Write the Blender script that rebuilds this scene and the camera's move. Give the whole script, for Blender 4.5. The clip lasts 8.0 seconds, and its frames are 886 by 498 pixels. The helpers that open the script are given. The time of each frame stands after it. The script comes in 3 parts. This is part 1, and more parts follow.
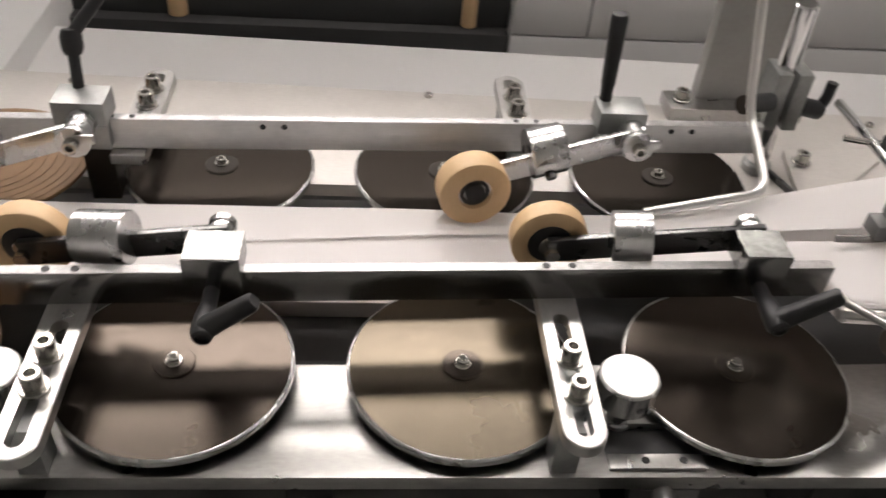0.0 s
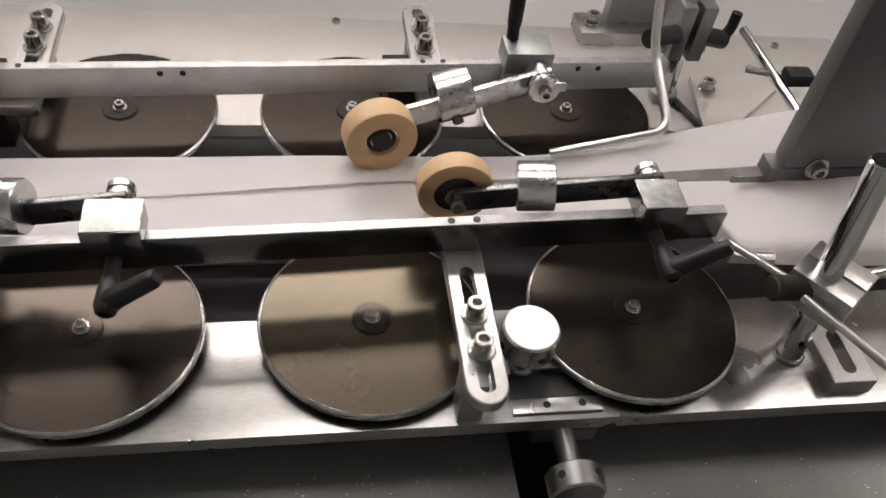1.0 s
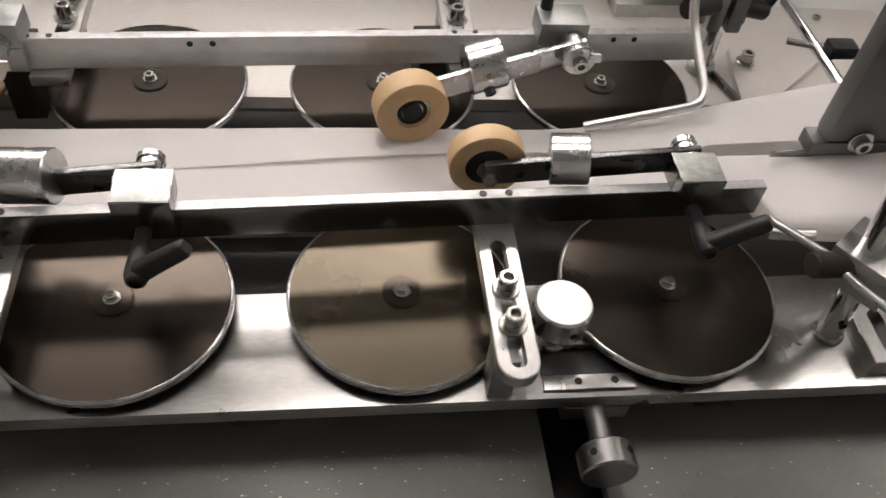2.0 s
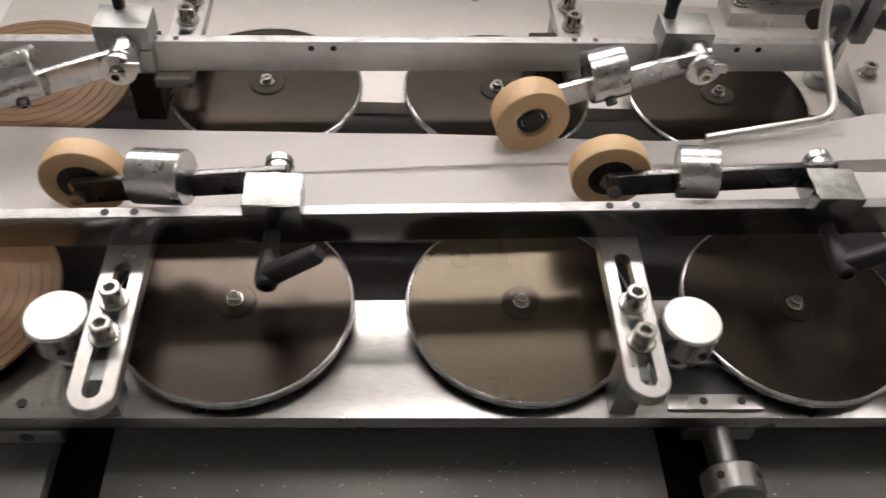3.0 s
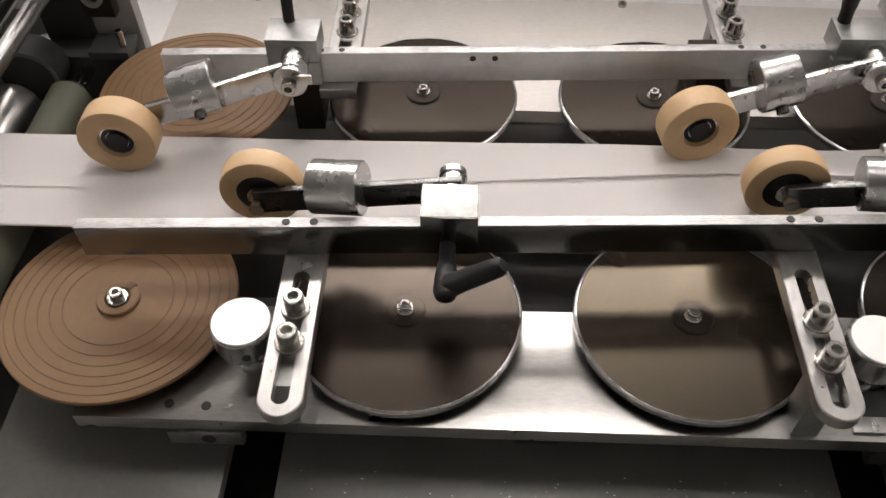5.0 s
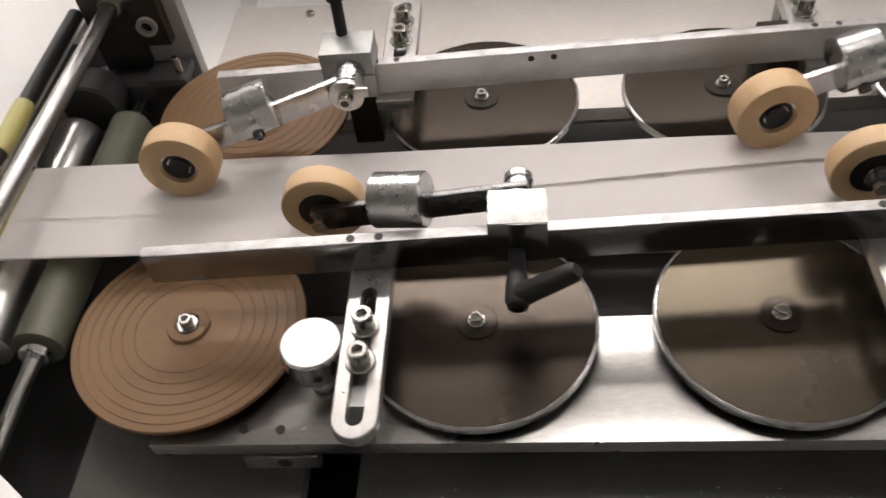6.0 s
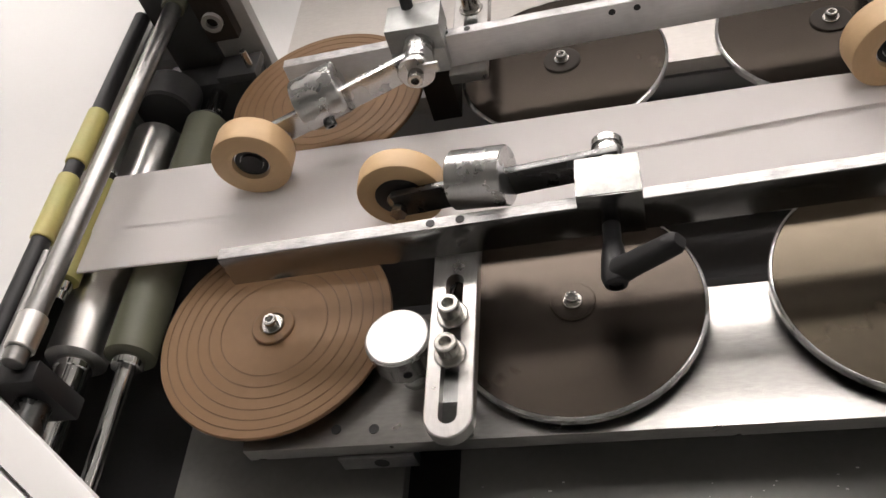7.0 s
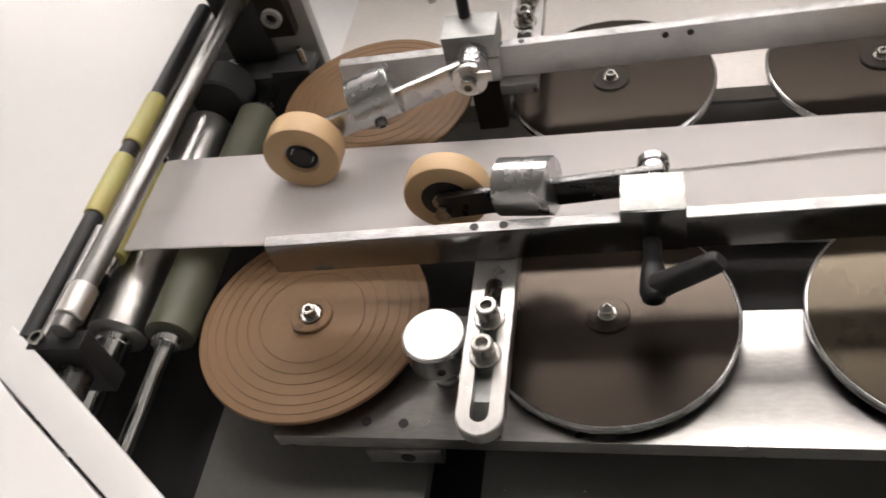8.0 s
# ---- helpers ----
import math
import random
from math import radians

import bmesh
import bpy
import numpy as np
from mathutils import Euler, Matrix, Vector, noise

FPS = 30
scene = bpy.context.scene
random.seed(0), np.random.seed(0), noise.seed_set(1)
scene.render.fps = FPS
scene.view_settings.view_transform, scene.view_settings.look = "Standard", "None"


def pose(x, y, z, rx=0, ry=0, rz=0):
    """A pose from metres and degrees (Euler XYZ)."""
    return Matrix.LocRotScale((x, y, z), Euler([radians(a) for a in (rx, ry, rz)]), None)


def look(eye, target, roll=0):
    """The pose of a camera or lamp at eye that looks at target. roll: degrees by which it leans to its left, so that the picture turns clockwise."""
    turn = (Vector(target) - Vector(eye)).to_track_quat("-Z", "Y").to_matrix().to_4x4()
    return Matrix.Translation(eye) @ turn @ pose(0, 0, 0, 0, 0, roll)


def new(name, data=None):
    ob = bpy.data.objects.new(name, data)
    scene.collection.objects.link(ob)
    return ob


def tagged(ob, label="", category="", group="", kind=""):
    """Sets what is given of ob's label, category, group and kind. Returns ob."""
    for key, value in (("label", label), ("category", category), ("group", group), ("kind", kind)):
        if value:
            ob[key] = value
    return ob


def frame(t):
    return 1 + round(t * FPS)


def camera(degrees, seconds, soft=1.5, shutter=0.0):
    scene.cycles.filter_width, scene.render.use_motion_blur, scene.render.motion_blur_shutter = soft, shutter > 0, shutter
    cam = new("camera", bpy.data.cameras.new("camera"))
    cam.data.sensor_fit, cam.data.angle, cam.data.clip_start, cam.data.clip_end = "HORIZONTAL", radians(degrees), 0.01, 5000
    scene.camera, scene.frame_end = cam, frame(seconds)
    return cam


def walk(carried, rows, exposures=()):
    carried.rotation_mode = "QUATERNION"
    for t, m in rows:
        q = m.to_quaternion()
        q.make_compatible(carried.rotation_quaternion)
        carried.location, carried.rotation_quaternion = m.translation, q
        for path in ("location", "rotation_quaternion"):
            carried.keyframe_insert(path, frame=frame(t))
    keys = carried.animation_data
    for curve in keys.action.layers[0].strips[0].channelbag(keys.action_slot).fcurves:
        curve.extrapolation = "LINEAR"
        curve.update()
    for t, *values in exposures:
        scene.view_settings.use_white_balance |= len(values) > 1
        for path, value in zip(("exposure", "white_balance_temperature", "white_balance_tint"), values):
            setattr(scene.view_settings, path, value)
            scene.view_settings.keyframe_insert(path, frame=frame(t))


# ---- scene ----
cam = camera(55.0, 8.0, soft=1.5, shutter=0.5)
PATH = [
    (0, (0.029, -0.366, 0.426), (0.204, 1.157, -0.859), 5.4),
    (0.5, (0.023, -0.347, 0.47), (0.34, 1.042, -0.934), 7.6),
    (1, (0.044, -0.337, 0.468), (0.38, 0.972, -1.007), 9.4),
    (1.2, (0.047, -0.337, 0.467), (0.378, 0.962, -1.016), 9.5),
    (2.3, (0.037, -0.331, 0.455), (0.271, 0.949, -1.064), 7.1),
    (2.5, (0.029, -0.328, 0.453), (0.236, 0.959, -1.064), 6.5),
    (3, (0.002, -0.324, 0.453), (0.141, 0.972, -1.064), 5.3),
    (3.5, (-0.015, -0.324, 0.453), (0.059, 0.974, -1.067), 3.8),
    (4, (-0.029, -0.323, 0.456), (-0.018, 0.974, -1.067), 1.8),
    (4.5, (-0.042, -0.32, 0.459), (-0.08, 0.976, -1.064), 0.0),
    (4.7, (-0.048, -0.319, 0.457), (-0.096, 0.978, -1.066), -0.1),
    (6, (-0.055, -0.306, 0.443), (-0.266, 0.998, -1.058), -8.9),
    (6.5, (-0.055, -0.289, 0.426), (-0.413, 0.993, -1.067), -17.4),
    (7, (-0.053, -0.281, 0.419), (-0.493, 0.967, -1.081), -21.0),
    (7.5, (-0.051, -0.278, 0.417), (-0.503, 0.961, -1.085), -20.9),
    (8, (-0.062, -0.294, 0.426), (-0.55, 0.973, -1.043), -17.8),
]
walk(cam, [(t, look(eye, target, roll)) for t, eye, target, roll in PATH], exposures=[(0.0, 0.28), (0.5, -0.08), (1.0, 0.0), (8.0, 0.0)])

# ---- world and light ----
# Unseen panels set by eye; the third is added to brighten the right deck.
LIGHTS = [(0.0, 0.25, 0.48, 0.38), (-0.2, 1.56, 2.2, 0.38), (1.65, 0.35, 0.5, 0.45), (-1.6, 2.7, 1.3, 1.0), (0.0, 2.7, 1.3, 1.0), (1.6, 2.7, 1.3, 1.0)]
world = bpy.data.worlds.new("world")
scene.world = world
world.use_nodes = True
world.node_tree.nodes["Background"].inputs[0].default_value = (0.75, 0.78, 0.82, 1)
world.node_tree.nodes["Background"].inputs[1].default_value = 0.12


# ---- materials ----
def material(name, colour, rough=0.5, metal=0.0, grain=(60, 60, 60), vary=0.12, bump=0.05, stain=0.1, stain_scale=9.0, rough_vary=0.08, spec=0.5, coat=0.0, tint=None):
    m = bpy.data.materials.new(name)
    m.use_nodes = True
    nt = m.node_tree
    b = nt.nodes["Principled BSDF"]
    tc = nt.nodes.new("ShaderNodeTexCoord")
    mp = nt.nodes.new("ShaderNodeMapping")
    mp.inputs["Scale"].default_value = grain
    nt.links.new(tc.outputs["Object"], mp.inputs["Vector"])
    fine = nt.nodes.new("ShaderNodeTexNoise")
    fine.inputs["Scale"].default_value = 10.0
    fine.inputs["Detail"].default_value = 5.0
    nt.links.new(mp.outputs["Vector"], fine.inputs["Vector"])
    wide = nt.nodes.new("ShaderNodeTexNoise")
    wide.inputs["Scale"].default_value = stain_scale
    wide.inputs["Detail"].default_value = 4.0
    wide.inputs["Roughness"].default_value = 0.6
    nt.links.new(tc.outputs["Object"], wide.inputs["Vector"])

    def blend(fac, a, c):
        mix = nt.nodes.new("ShaderNodeMix")
        mix.data_type = "RGBA"
        nt.links.new(fac, mix.inputs[0])
        for slot, value in ((6, a), (7, c)):
            if isinstance(value, tuple):
                mix.inputs[slot].default_value = (*value[:3], 1)
            else:
                nt.links.new(value, mix.inputs[slot])
        return mix.outputs[2]

    lo = tuple(max(0.0, c * (1 - vary)) for c in colour)
    hi = tuple(min(1.0, c * (1 + vary)) for c in colour)
    first = blend(fine.outputs["Fac"], lo, hi)
    ramp = nt.nodes.new("ShaderNodeMapRange")
    ramp.inputs["From Min"].default_value, ramp.inputs["From Max"].default_value = 0.42, 0.75
    ramp.inputs["To Max"].default_value = stain
    nt.links.new(wide.outputs["Fac"], ramp.inputs["Value"])
    worn = tint or tuple(c * 0.45 for c in colour)
    nt.links.new(blend(ramp.outputs["Result"], first, worn), b.inputs["Base Color"])
    rr = nt.nodes.new("ShaderNodeMapRange")
    rr.inputs["To Min"].default_value, rr.inputs["To Max"].default_value = max(0.02, rough - rough_vary), rough + rough_vary
    nt.links.new(wide.outputs["Fac"], rr.inputs["Value"])
    nt.links.new(rr.outputs["Result"], b.inputs["Roughness"])
    b.inputs["Metallic"].default_value = metal
    b.inputs["Specular IOR Level"].default_value = spec
    b.inputs["Coat Weight"].default_value = coat
    if bump:
        bp = nt.nodes.new("ShaderNodeBump")
        bp.inputs["Strength"].default_value = bump
        bp.inputs["Distance"].default_value = 0.0006
        nt.links.new(fine.outputs["Fac"], bp.inputs["Height"])
        nt.links.new(bp.outputs["Normal"], b.inputs["Normal"])
    return m


def glow(name, colour, strength):
    m = bpy.data.materials.new(name)
    m.use_nodes = True
    b = m.node_tree.nodes["Principled BSDF"]
    b.inputs["Base Color"].default_value = (0.8, 0.8, 0.8, 1)
    b.inputs["Emission Color"].default_value = (*colour, 1)
    b.inputs["Emission Strength"].default_value = strength
    return m


PLATE = material("ground_steel_plate", (0.39, 0.382, 0.368), 0.3, 1.0, grain=(14, 40, 40), vary=0.2, bump=0.2, stain=0.3, stain_scale=14, rough_vary=0.12)
STEEL = material("polished_steel", (0.25, 0.247, 0.243), 0.2, 1.0, grain=(6, 70, 70), vary=0.1, bump=0.05, stain=0.22, stain_scale=25, rough_vary=0.09)
STRAP = material("machined_steel", (0.54, 0.53, 0.515), 0.3, 1.0, grain=(40, 12, 40), vary=0.16, bump=0.3, stain=0.25, stain_scale=40, rough_vary=0.1)
ALLOY = material("turned_aluminium", (0.54, 0.54, 0.536), 0.27, 1.0, grain=(80, 12, 12), vary=0.08, bump=0.05, stain=0.12, stain_scale=40)
BLOCK = material("milled_block_steel", (0.37, 0.377, 0.368), 0.44, 1.0, grain=(30, 30, 30), vary=0.12, bump=0.1, stain=0.3, stain_scale=50, rough_vary=0.12)
CHROME = material("chrome", (0.72, 0.72, 0.72), 0.1, 1.0, grain=(60, 6, 60), vary=0.05, bump=0.02, stain=0.1, stain_scale=30, rough_vary=0.05)
BOLT = material("zinc_bolt", (0.5, 0.485, 0.455), 0.24, 1.0, grain=(60, 60, 60), vary=0.12, bump=0.05, stain=0.35, stain_scale=120, rough_vary=0.1)
# Flat discs for sockets and holes; the shade inside is put into the colour.
SOCKET = material("socket_and_hole_shade", (0.03, 0.03, 0.03), 0.5, 0.6, bump=0.0)
DISC = material("dark_bronze_disc", (0.055, 0.045, 0.037), 0.25, 0.92, grain=(14, 14, 14), vary=0.12, bump=0.04, stain=0.3, stain_scale=10, rough_vary=0.07)
BROWN = material("brown_fibre_disc", (0.205, 0.125, 0.068), 0.5, 0.0, spec=0.22, grain=(20, 20, 20), vary=0.1, bump=0.06, stain=0.28, stain_scale=12, tint=(0.22, 0.12, 0.065))
# Darker brown for the groove rings and the hub notch.
GROOVE = material("darker_brown_groove", (0.145, 0.085, 0.047), 0.7, 0.0, bump=0.0)
# Same bronze as DISC, lightened to put the lamp's reflection into the colour.
SHEENDISC = material("bronze_disc_with_sheen", (0.078, 0.065, 0.048), 0.26, 0.92, grain=(14, 14, 14), vary=0.12, bump=0.04, stain=0.3, stain_scale=10, rough_vary=0.07)
# Scratched top skin; pale patches put the light on the block's top into colour.
LITTOP = material("scratched_lit_top_steel", (0.24, 0.243, 0.233), 0.42, 1.0, grain=(18, 30, 30), vary=0.25, bump=0.2, stain=0.5, stain_scale=90, rough_vary=0.2, tint=(0.68, 0.69, 0.66))
WORN = material("worn_grey_steel", (0.27, 0.265, 0.26), 0.34, 1.0, grain=(30, 30, 30), vary=0.18, bump=0.1, stain=0.35, stain_scale=50, rough_vary=0.12)
HUB = material("dark_hub_washer", (0.03, 0.024, 0.019), 0.55, 0.0, bump=0.03, spec=0.2)
TAN = material("tan_polyurethane", (0.58, 0.4, 0.222), 0.5, 0.0, grain=(30, 10, 30), vary=0.08, bump=0.08, stain=0.25, stain_scale=60, tint=(0.5, 0.33, 0.17))
BLACK = material("black_plastic", (0.015, 0.015, 0.016), 0.45, 0.0, grain=(80, 80, 80), vary=0.2, bump=0.12, stain=0.1, spec=0.3)
DARKARM = material("blackened_steel", (0.12, 0.12, 0.12), 0.28, 1.0, grain=(10, 60, 60), vary=0.2, bump=0.05, stain=0.2, stain_scale=40)
DULL = material("dull_stained_steel", (0.7, 0.695, 0.69), 0.45, 0.5, grain=(8, 60, 60), vary=0.12, bump=0.08, stain=0.45, stain_scale=22, rough_vary=0.12, tint=(0.28, 0.28, 0.29))
SATIN = material("satin_roller_steel", (0.72, 0.71, 0.69), 0.3, 1.0, grain=(60, 8, 60), vary=0.08, bump=0.05, stain=0.15, stain_scale=25)
REARPLATE = material("dull_grey_plate", (0.6, 0.57, 0.54), 0.5, 0.35, grain=(14, 40, 40), vary=0.1, bump=0.25, stain=0.3, stain_scale=9, rough_vary=0.12, tint=(0.42, 0.4, 0.38))
PAPER = material("white_paper", (0.86, 0.835, 0.835), 0.6, 0.0, grain=(5, 60, 60), vary=0.015, bump=0.05, stain=0.06, stain_scale=6, tint=(0.74, 0.71, 0.71), spec=0.3)


def see_through(m, colour, share):
    nt = m.node_tree
    out = nt.nodes["Material Output"]
    tr = nt.nodes.new("ShaderNodeBsdfTranslucent")
    tr.inputs["Color"].default_value = (*colour, 1)
    mix = nt.nodes.new("ShaderNodeMixShader")
    mix.inputs[0].default_value = share
    nt.links.new(nt.nodes["Principled BSDF"].outputs[0], mix.inputs[1])
    nt.links.new(tr.outputs[0], mix.inputs[2])
    nt.links.new(mix.outputs[0], out.inputs["Surface"])


see_through(PAPER, (0.9, 0.86, 0.83), 0.42)
DECK = material("grey_green_deck", (0.2, 0.2, 0.188), 0.34, 0.15, grain=(20, 20, 20), vary=0.12, bump=0.05, stain=0.4, stain_scale=10, rough_vary=0.12)
BODY = material("black_machine_body", (0.035, 0.035, 0.035), 0.55, 0.0, grain=(30, 30, 30), vary=0.2, bump=0.05)
WHITE = material("white_enamel", (0.7, 0.69, 0.685), 0.42, 0.0, grain=(30, 30, 30), vary=0.015, bump=0.04, stain=0.08, stain_scale=5, tint=(0.68, 0.66, 0.64))
GREY = material("grey_painted_post", (0.36, 0.355, 0.34), 0.32, 0.25, grain=(20, 20, 20), vary=0.08, bump=0.05, stain=0.25, stain_scale=12)
DARKPOST = material("dark_steel_upright", (0.13, 0.13, 0.128), 0.3, 0.5, grain=(20, 20, 20), vary=0.1, bump=0.06, stain=0.3, stain_scale=14)
PALEGREY = material("pale_grey_paint", (0.68, 0.68, 0.7), 0.45, 0.0, vary=0.03, bump=0.03, stain=0.1)
OLIVE = material("olive_rubber", (0.095, 0.098, 0.065), 0.5, 0.0, grain=(20, 60, 20), vary=0.08, bump=0.06, stain=0.2, stain_scale=20)
YELLOW = material("yellow_rubber", (0.4, 0.38, 0.13), 0.5, 0.0, vary=0.1, bump=0.06, stain=0.4, stain_scale=25, tint=(0.5, 0.3, 0.08))
KNOBFACE = material("frosted_aluminium", (0.72, 0.715, 0.7), 0.52, 0.9, grain=(12, 12, 12), vary=0.06, bump=0.15, stain=0.15, stain_scale=60)
# Scratched bar top, with its gleam from above put into the colour.
EDGE = material("scratched_lit_bar_edge", (0.5, 0.495, 0.49), 0.42, 1.0, grain=(22, 120, 30), vary=0.4, bump=0.9, stain=0.5, stain_scale=120, rough_vary=0.25)
SPECK = material("paper_dust", (0.75, 0.75, 0.72), 0.7, 0.0, bump=0.0)
FLOOR = material("grey_floor", (0.35, 0.35, 0.34), 0.4, 0.0, grain=(6, 6, 6), vary=0.1, bump=0.05, stain=0.3, stain_scale=2)
WALL = material("room_wall_paint", (0.72, 0.71, 0.69), 0.7, 0.0, grain=(6, 6, 6), vary=0.04, bump=0.05, stain=0.15, stain_scale=1.2)
# Unseen south wall, made pale to bounce light onto front faces.
BOUNCEWALL = material("unseen_bounce_wall", (0.6, 0.6, 0.59), 0.7, 0.0, grain=(6, 6, 6), vary=0.05, bump=0.05, stain=0.15, stain_scale=1.2)
CEIL = material("ceiling_paint", (0.36, 0.36, 0.35), 0.8, 0.0, grain=(6, 6, 6), vary=0.04, bump=0.05)
PANEL = glow("light_diffuser", (1.0, 0.925, 0.885), 15.5)


# ---- building helpers ----
def finish(name, bm, mat, smooth=35):
    bmesh.ops.recalc_face_normals(bm, faces=bm.faces)
    me = bpy.data.meshes.new(name)
    for f in bm.faces:
        f.smooth = True
    bm.to_mesh(me)
    bm.free()
    me.set_sharp_from_angle(angle=radians(smooth))
    me.materials.append(mat)
    return new(name, me)


def part(name, bm, mat, parent, label="", at=None):
    ob = finish(name, bm, mat)
    ob.parent = parent
    if at is not None:
        ob.matrix_basis = at
    if label:
        tagged(ob, label)
    return ob


def thing(name, m, label, category, group="", kind=""):
    ob = new(name)
    ob.empty_display_size = 0.01
    ob.matrix_basis = m if isinstance(m, Matrix) else pose(*m)
    return tagged(ob, label, category, group, kind)


def solid(name, bm, mat, label, category, group="", kind=""):
    return tagged(finish(name, bm, mat), label, category, group, kind)


def box(lo, hi, bevel=0.0008, bm=None, m=None, seg=2):
    bm = bm or bmesh.new()
    c = [(a + b) / 2 for a, b in zip(lo, hi)]
    s = [b - a for a, b in zip(lo, hi)]
    t = Matrix.Translation(c) @ Matrix.Diagonal((*s, 1))
    if m is not None:
        t = m @ t
    r = bmesh.ops.create_cube(bm, size=1.0, matrix=t)
    if bevel:
        edges = list({e for v in r["verts"] for e in v.link_edges})
        bmesh.ops.bevel(bm, geom=edges, offset=bevel, segments=seg, profile=0.6, affect="EDGES")
    return bm


def lathe(profile, m=None, seg=40, bm=None, close=False):
    """Turns (radius, height) pairs round the z axis, then moves the result by m."""
    bm = bm or bmesh.new()
    m = m or Matrix()
    rings = []
    for r, h in profile:
        if r < 1e-6:
            rings.append([bm.verts.new(m @ Vector((0, 0, h)))])
        else:
            rings.append([bm.verts.new(m @ Vector((r * math.cos(2 * math.pi * i / seg), r * math.sin(2 * math.pi * i / seg), h))) for i in range(seg)])
    pairs = list(zip(rings, rings[1:]))
    if close:
        pairs.append((rings[-1], rings[0]))
    for a, b in pairs:
        for i in range(seg):
            j = (i + 1) % seg
            if len(a) == 1 and len(b) == 1:
                break
            if len(a) == 1:
                bm.faces.new((a[0], b[i], b[j]))
            elif len(b) == 1:
                bm.faces.new((a[i], b[0], a[j]))
            else:
                bm.faces.new((a[i], b[i], b[j], a[j]))
    return bm


def rod_profile(r, h, bevel=0.0006):
    return [(0, 0), (r - bevel, 0), (r, bevel), (r, h - bevel), (r - bevel, h), (0, h)]


def along(a, b):
    """A pose whose z axis runs from a to b."""
    a, b = Vector(a), Vector(b)
    return Matrix.Translation(a) @ (b - a).to_track_quat("Z", "Y").to_matrix().to_4x4()


def rod(a, b, r, bevel=0.0005, seg=24, bm=None):
    return lathe(rod_profile(r, (Vector(b) - Vector(a)).length, bevel), along(a, b), seg, bm)


def prism(points, z0, z1, bevel=0.0008, bm=None):
    bm = bm or bmesh.new()
    low = [bm.verts.new((x, y, z0)) for x, y in points]
    top = [bm.verts.new((x, y, z1)) for x, y in points]
    bm.faces.new(low[::-1])
    bm.faces.new(top)
    n = len(points)
    for i in range(n):
        bm.faces.new((low[i], low[(i + 1) % n], top[(i + 1) % n], top[i]))
    if bevel:
        bmesh.ops.bevel(bm, geom=list(bm.edges), offset=bevel, segments=2, profile=0.6, affect="EDGES")
    return bm


def stadium(cx, y0, y1, r, n=12, square_top=False):
    """Outline of a slot along y with round ends."""
    pts = [(cx + r * math.cos(math.pi + math.pi * i / n), y0 + r + r * math.sin(math.pi + math.pi * i / n)) for i in range(n + 1)]
    if square_top:
        pts += [(cx + r - 2 * r * i / n, y1) for i in range(n + 1)]
    else:
        pts += [(cx + r * math.cos(math.pi * i / n), y1 - r + r * math.sin(math.pi * i / n)) for i in range(n + 1)]
    return pts


def slotted(outer, inner, z0, z1, edge=0.0007):
    """A flat bar with a slot through it; outer and inner have equally many points."""
    bm = bmesh.new()
    n = len(outer)

    def ring(pts, z, grow):
        cx, cy = sum(p[0] for p in pts) / n, sum(p[1] for p in pts) / n
        return [bm.verts.new((x + math.copysign(min(grow, abs(x - cx)), cx - x), y + math.copysign(min(grow, abs(y - cy)), cy - y), z)) for x, y in pts]

    loops = [ring(outer, z0, 0), ring(outer, z1 - edge, 0), ring(outer, z1, edge), ring(inner, z1, 0), ring(inner, z0, 0)]
    for a, b in zip(loops, loops[1:] + loops[:1]):
        for i in range(n):
            j = (i + 1) % n
            try:
                bm.faces.new((a[i], a[j], b[j], b[i]))
            except ValueError:
                pass
    return bm


def bent_rod(points, r, seg=14, turn=0.012):
    """A round rod through the points, with rounded bends."""
    pts = [Vector(p) for p in points]
    path = [pts[0]]
    for a, b, c in zip(pts, pts[1:], pts[2:]):
        d0, d1 = (a - b).normalized(), (c - b).normalized()
        p0, p1 = b + d0 * turn, b + d1 * turn
        for i in range(7):
            t = i / 6
            path.append((1 - t) ** 2 * p0 + 2 * t * (1 - t) * b + t * t * p1)
    path.append(pts[-1])
    bm = bmesh.new()
    rings = []
    up = Vector((0.3, 0.2, 1)).normalized()
    for i, p in enumerate(path):
        d = (path[min(i + 1, len(path) - 1)] - path[max(i - 1, 0)]).normalized()
        u = (up - d * up.dot(d)).normalized() if abs(up.dot(d)) < 0.98 else d.orthogonal().normalized()
        up = u
        v = d.cross(u)
        rings.append([bm.verts.new(p + r * (math.cos(2 * math.pi * k / seg) * u + math.sin(2 * math.pi * k / seg) * v)) for k in range(seg)])
    for a, b in zip(rings, rings[1:]):
        for k in range(seg):
            bm.faces.new((a[k], a[(k + 1) % seg], b[(k + 1) % seg], b[k]))
    bm.faces.new(rings[0][::-1])
    bm.faces.new(rings[-1])
    return bm


def cap_screw(parent, x, y, z, r=0.0065, h=0.008, washer=0.0085, m=None):
    """A socket head screw with a washer, standing at z."""
    m = (m or Matrix()) @ pose(x, y, z)
    if washer:
        part("washer", lathe([(0, 0), (washer - 0.0004, 0), (washer, 0.0005), (washer, 0.0018), (washer - 0.0006, 0.0023), (0, 0.0023)], seg=28), BOLT, parent, at=m)
        m = m @ pose(0, 0, 0.0023)
    s = part("socket_screw", lathe([(0, 0), (r, 0), (r, h - 0.0008), (r - 0.0008, h), (r * 0.56, h), (r * 0.5, h - 0.0004), (r * 0.48, h - 0.0035), (0, h - 0.0036)], seg=24), BOLT, parent, at=m)
    return s


FLOOR_Z = -0.85

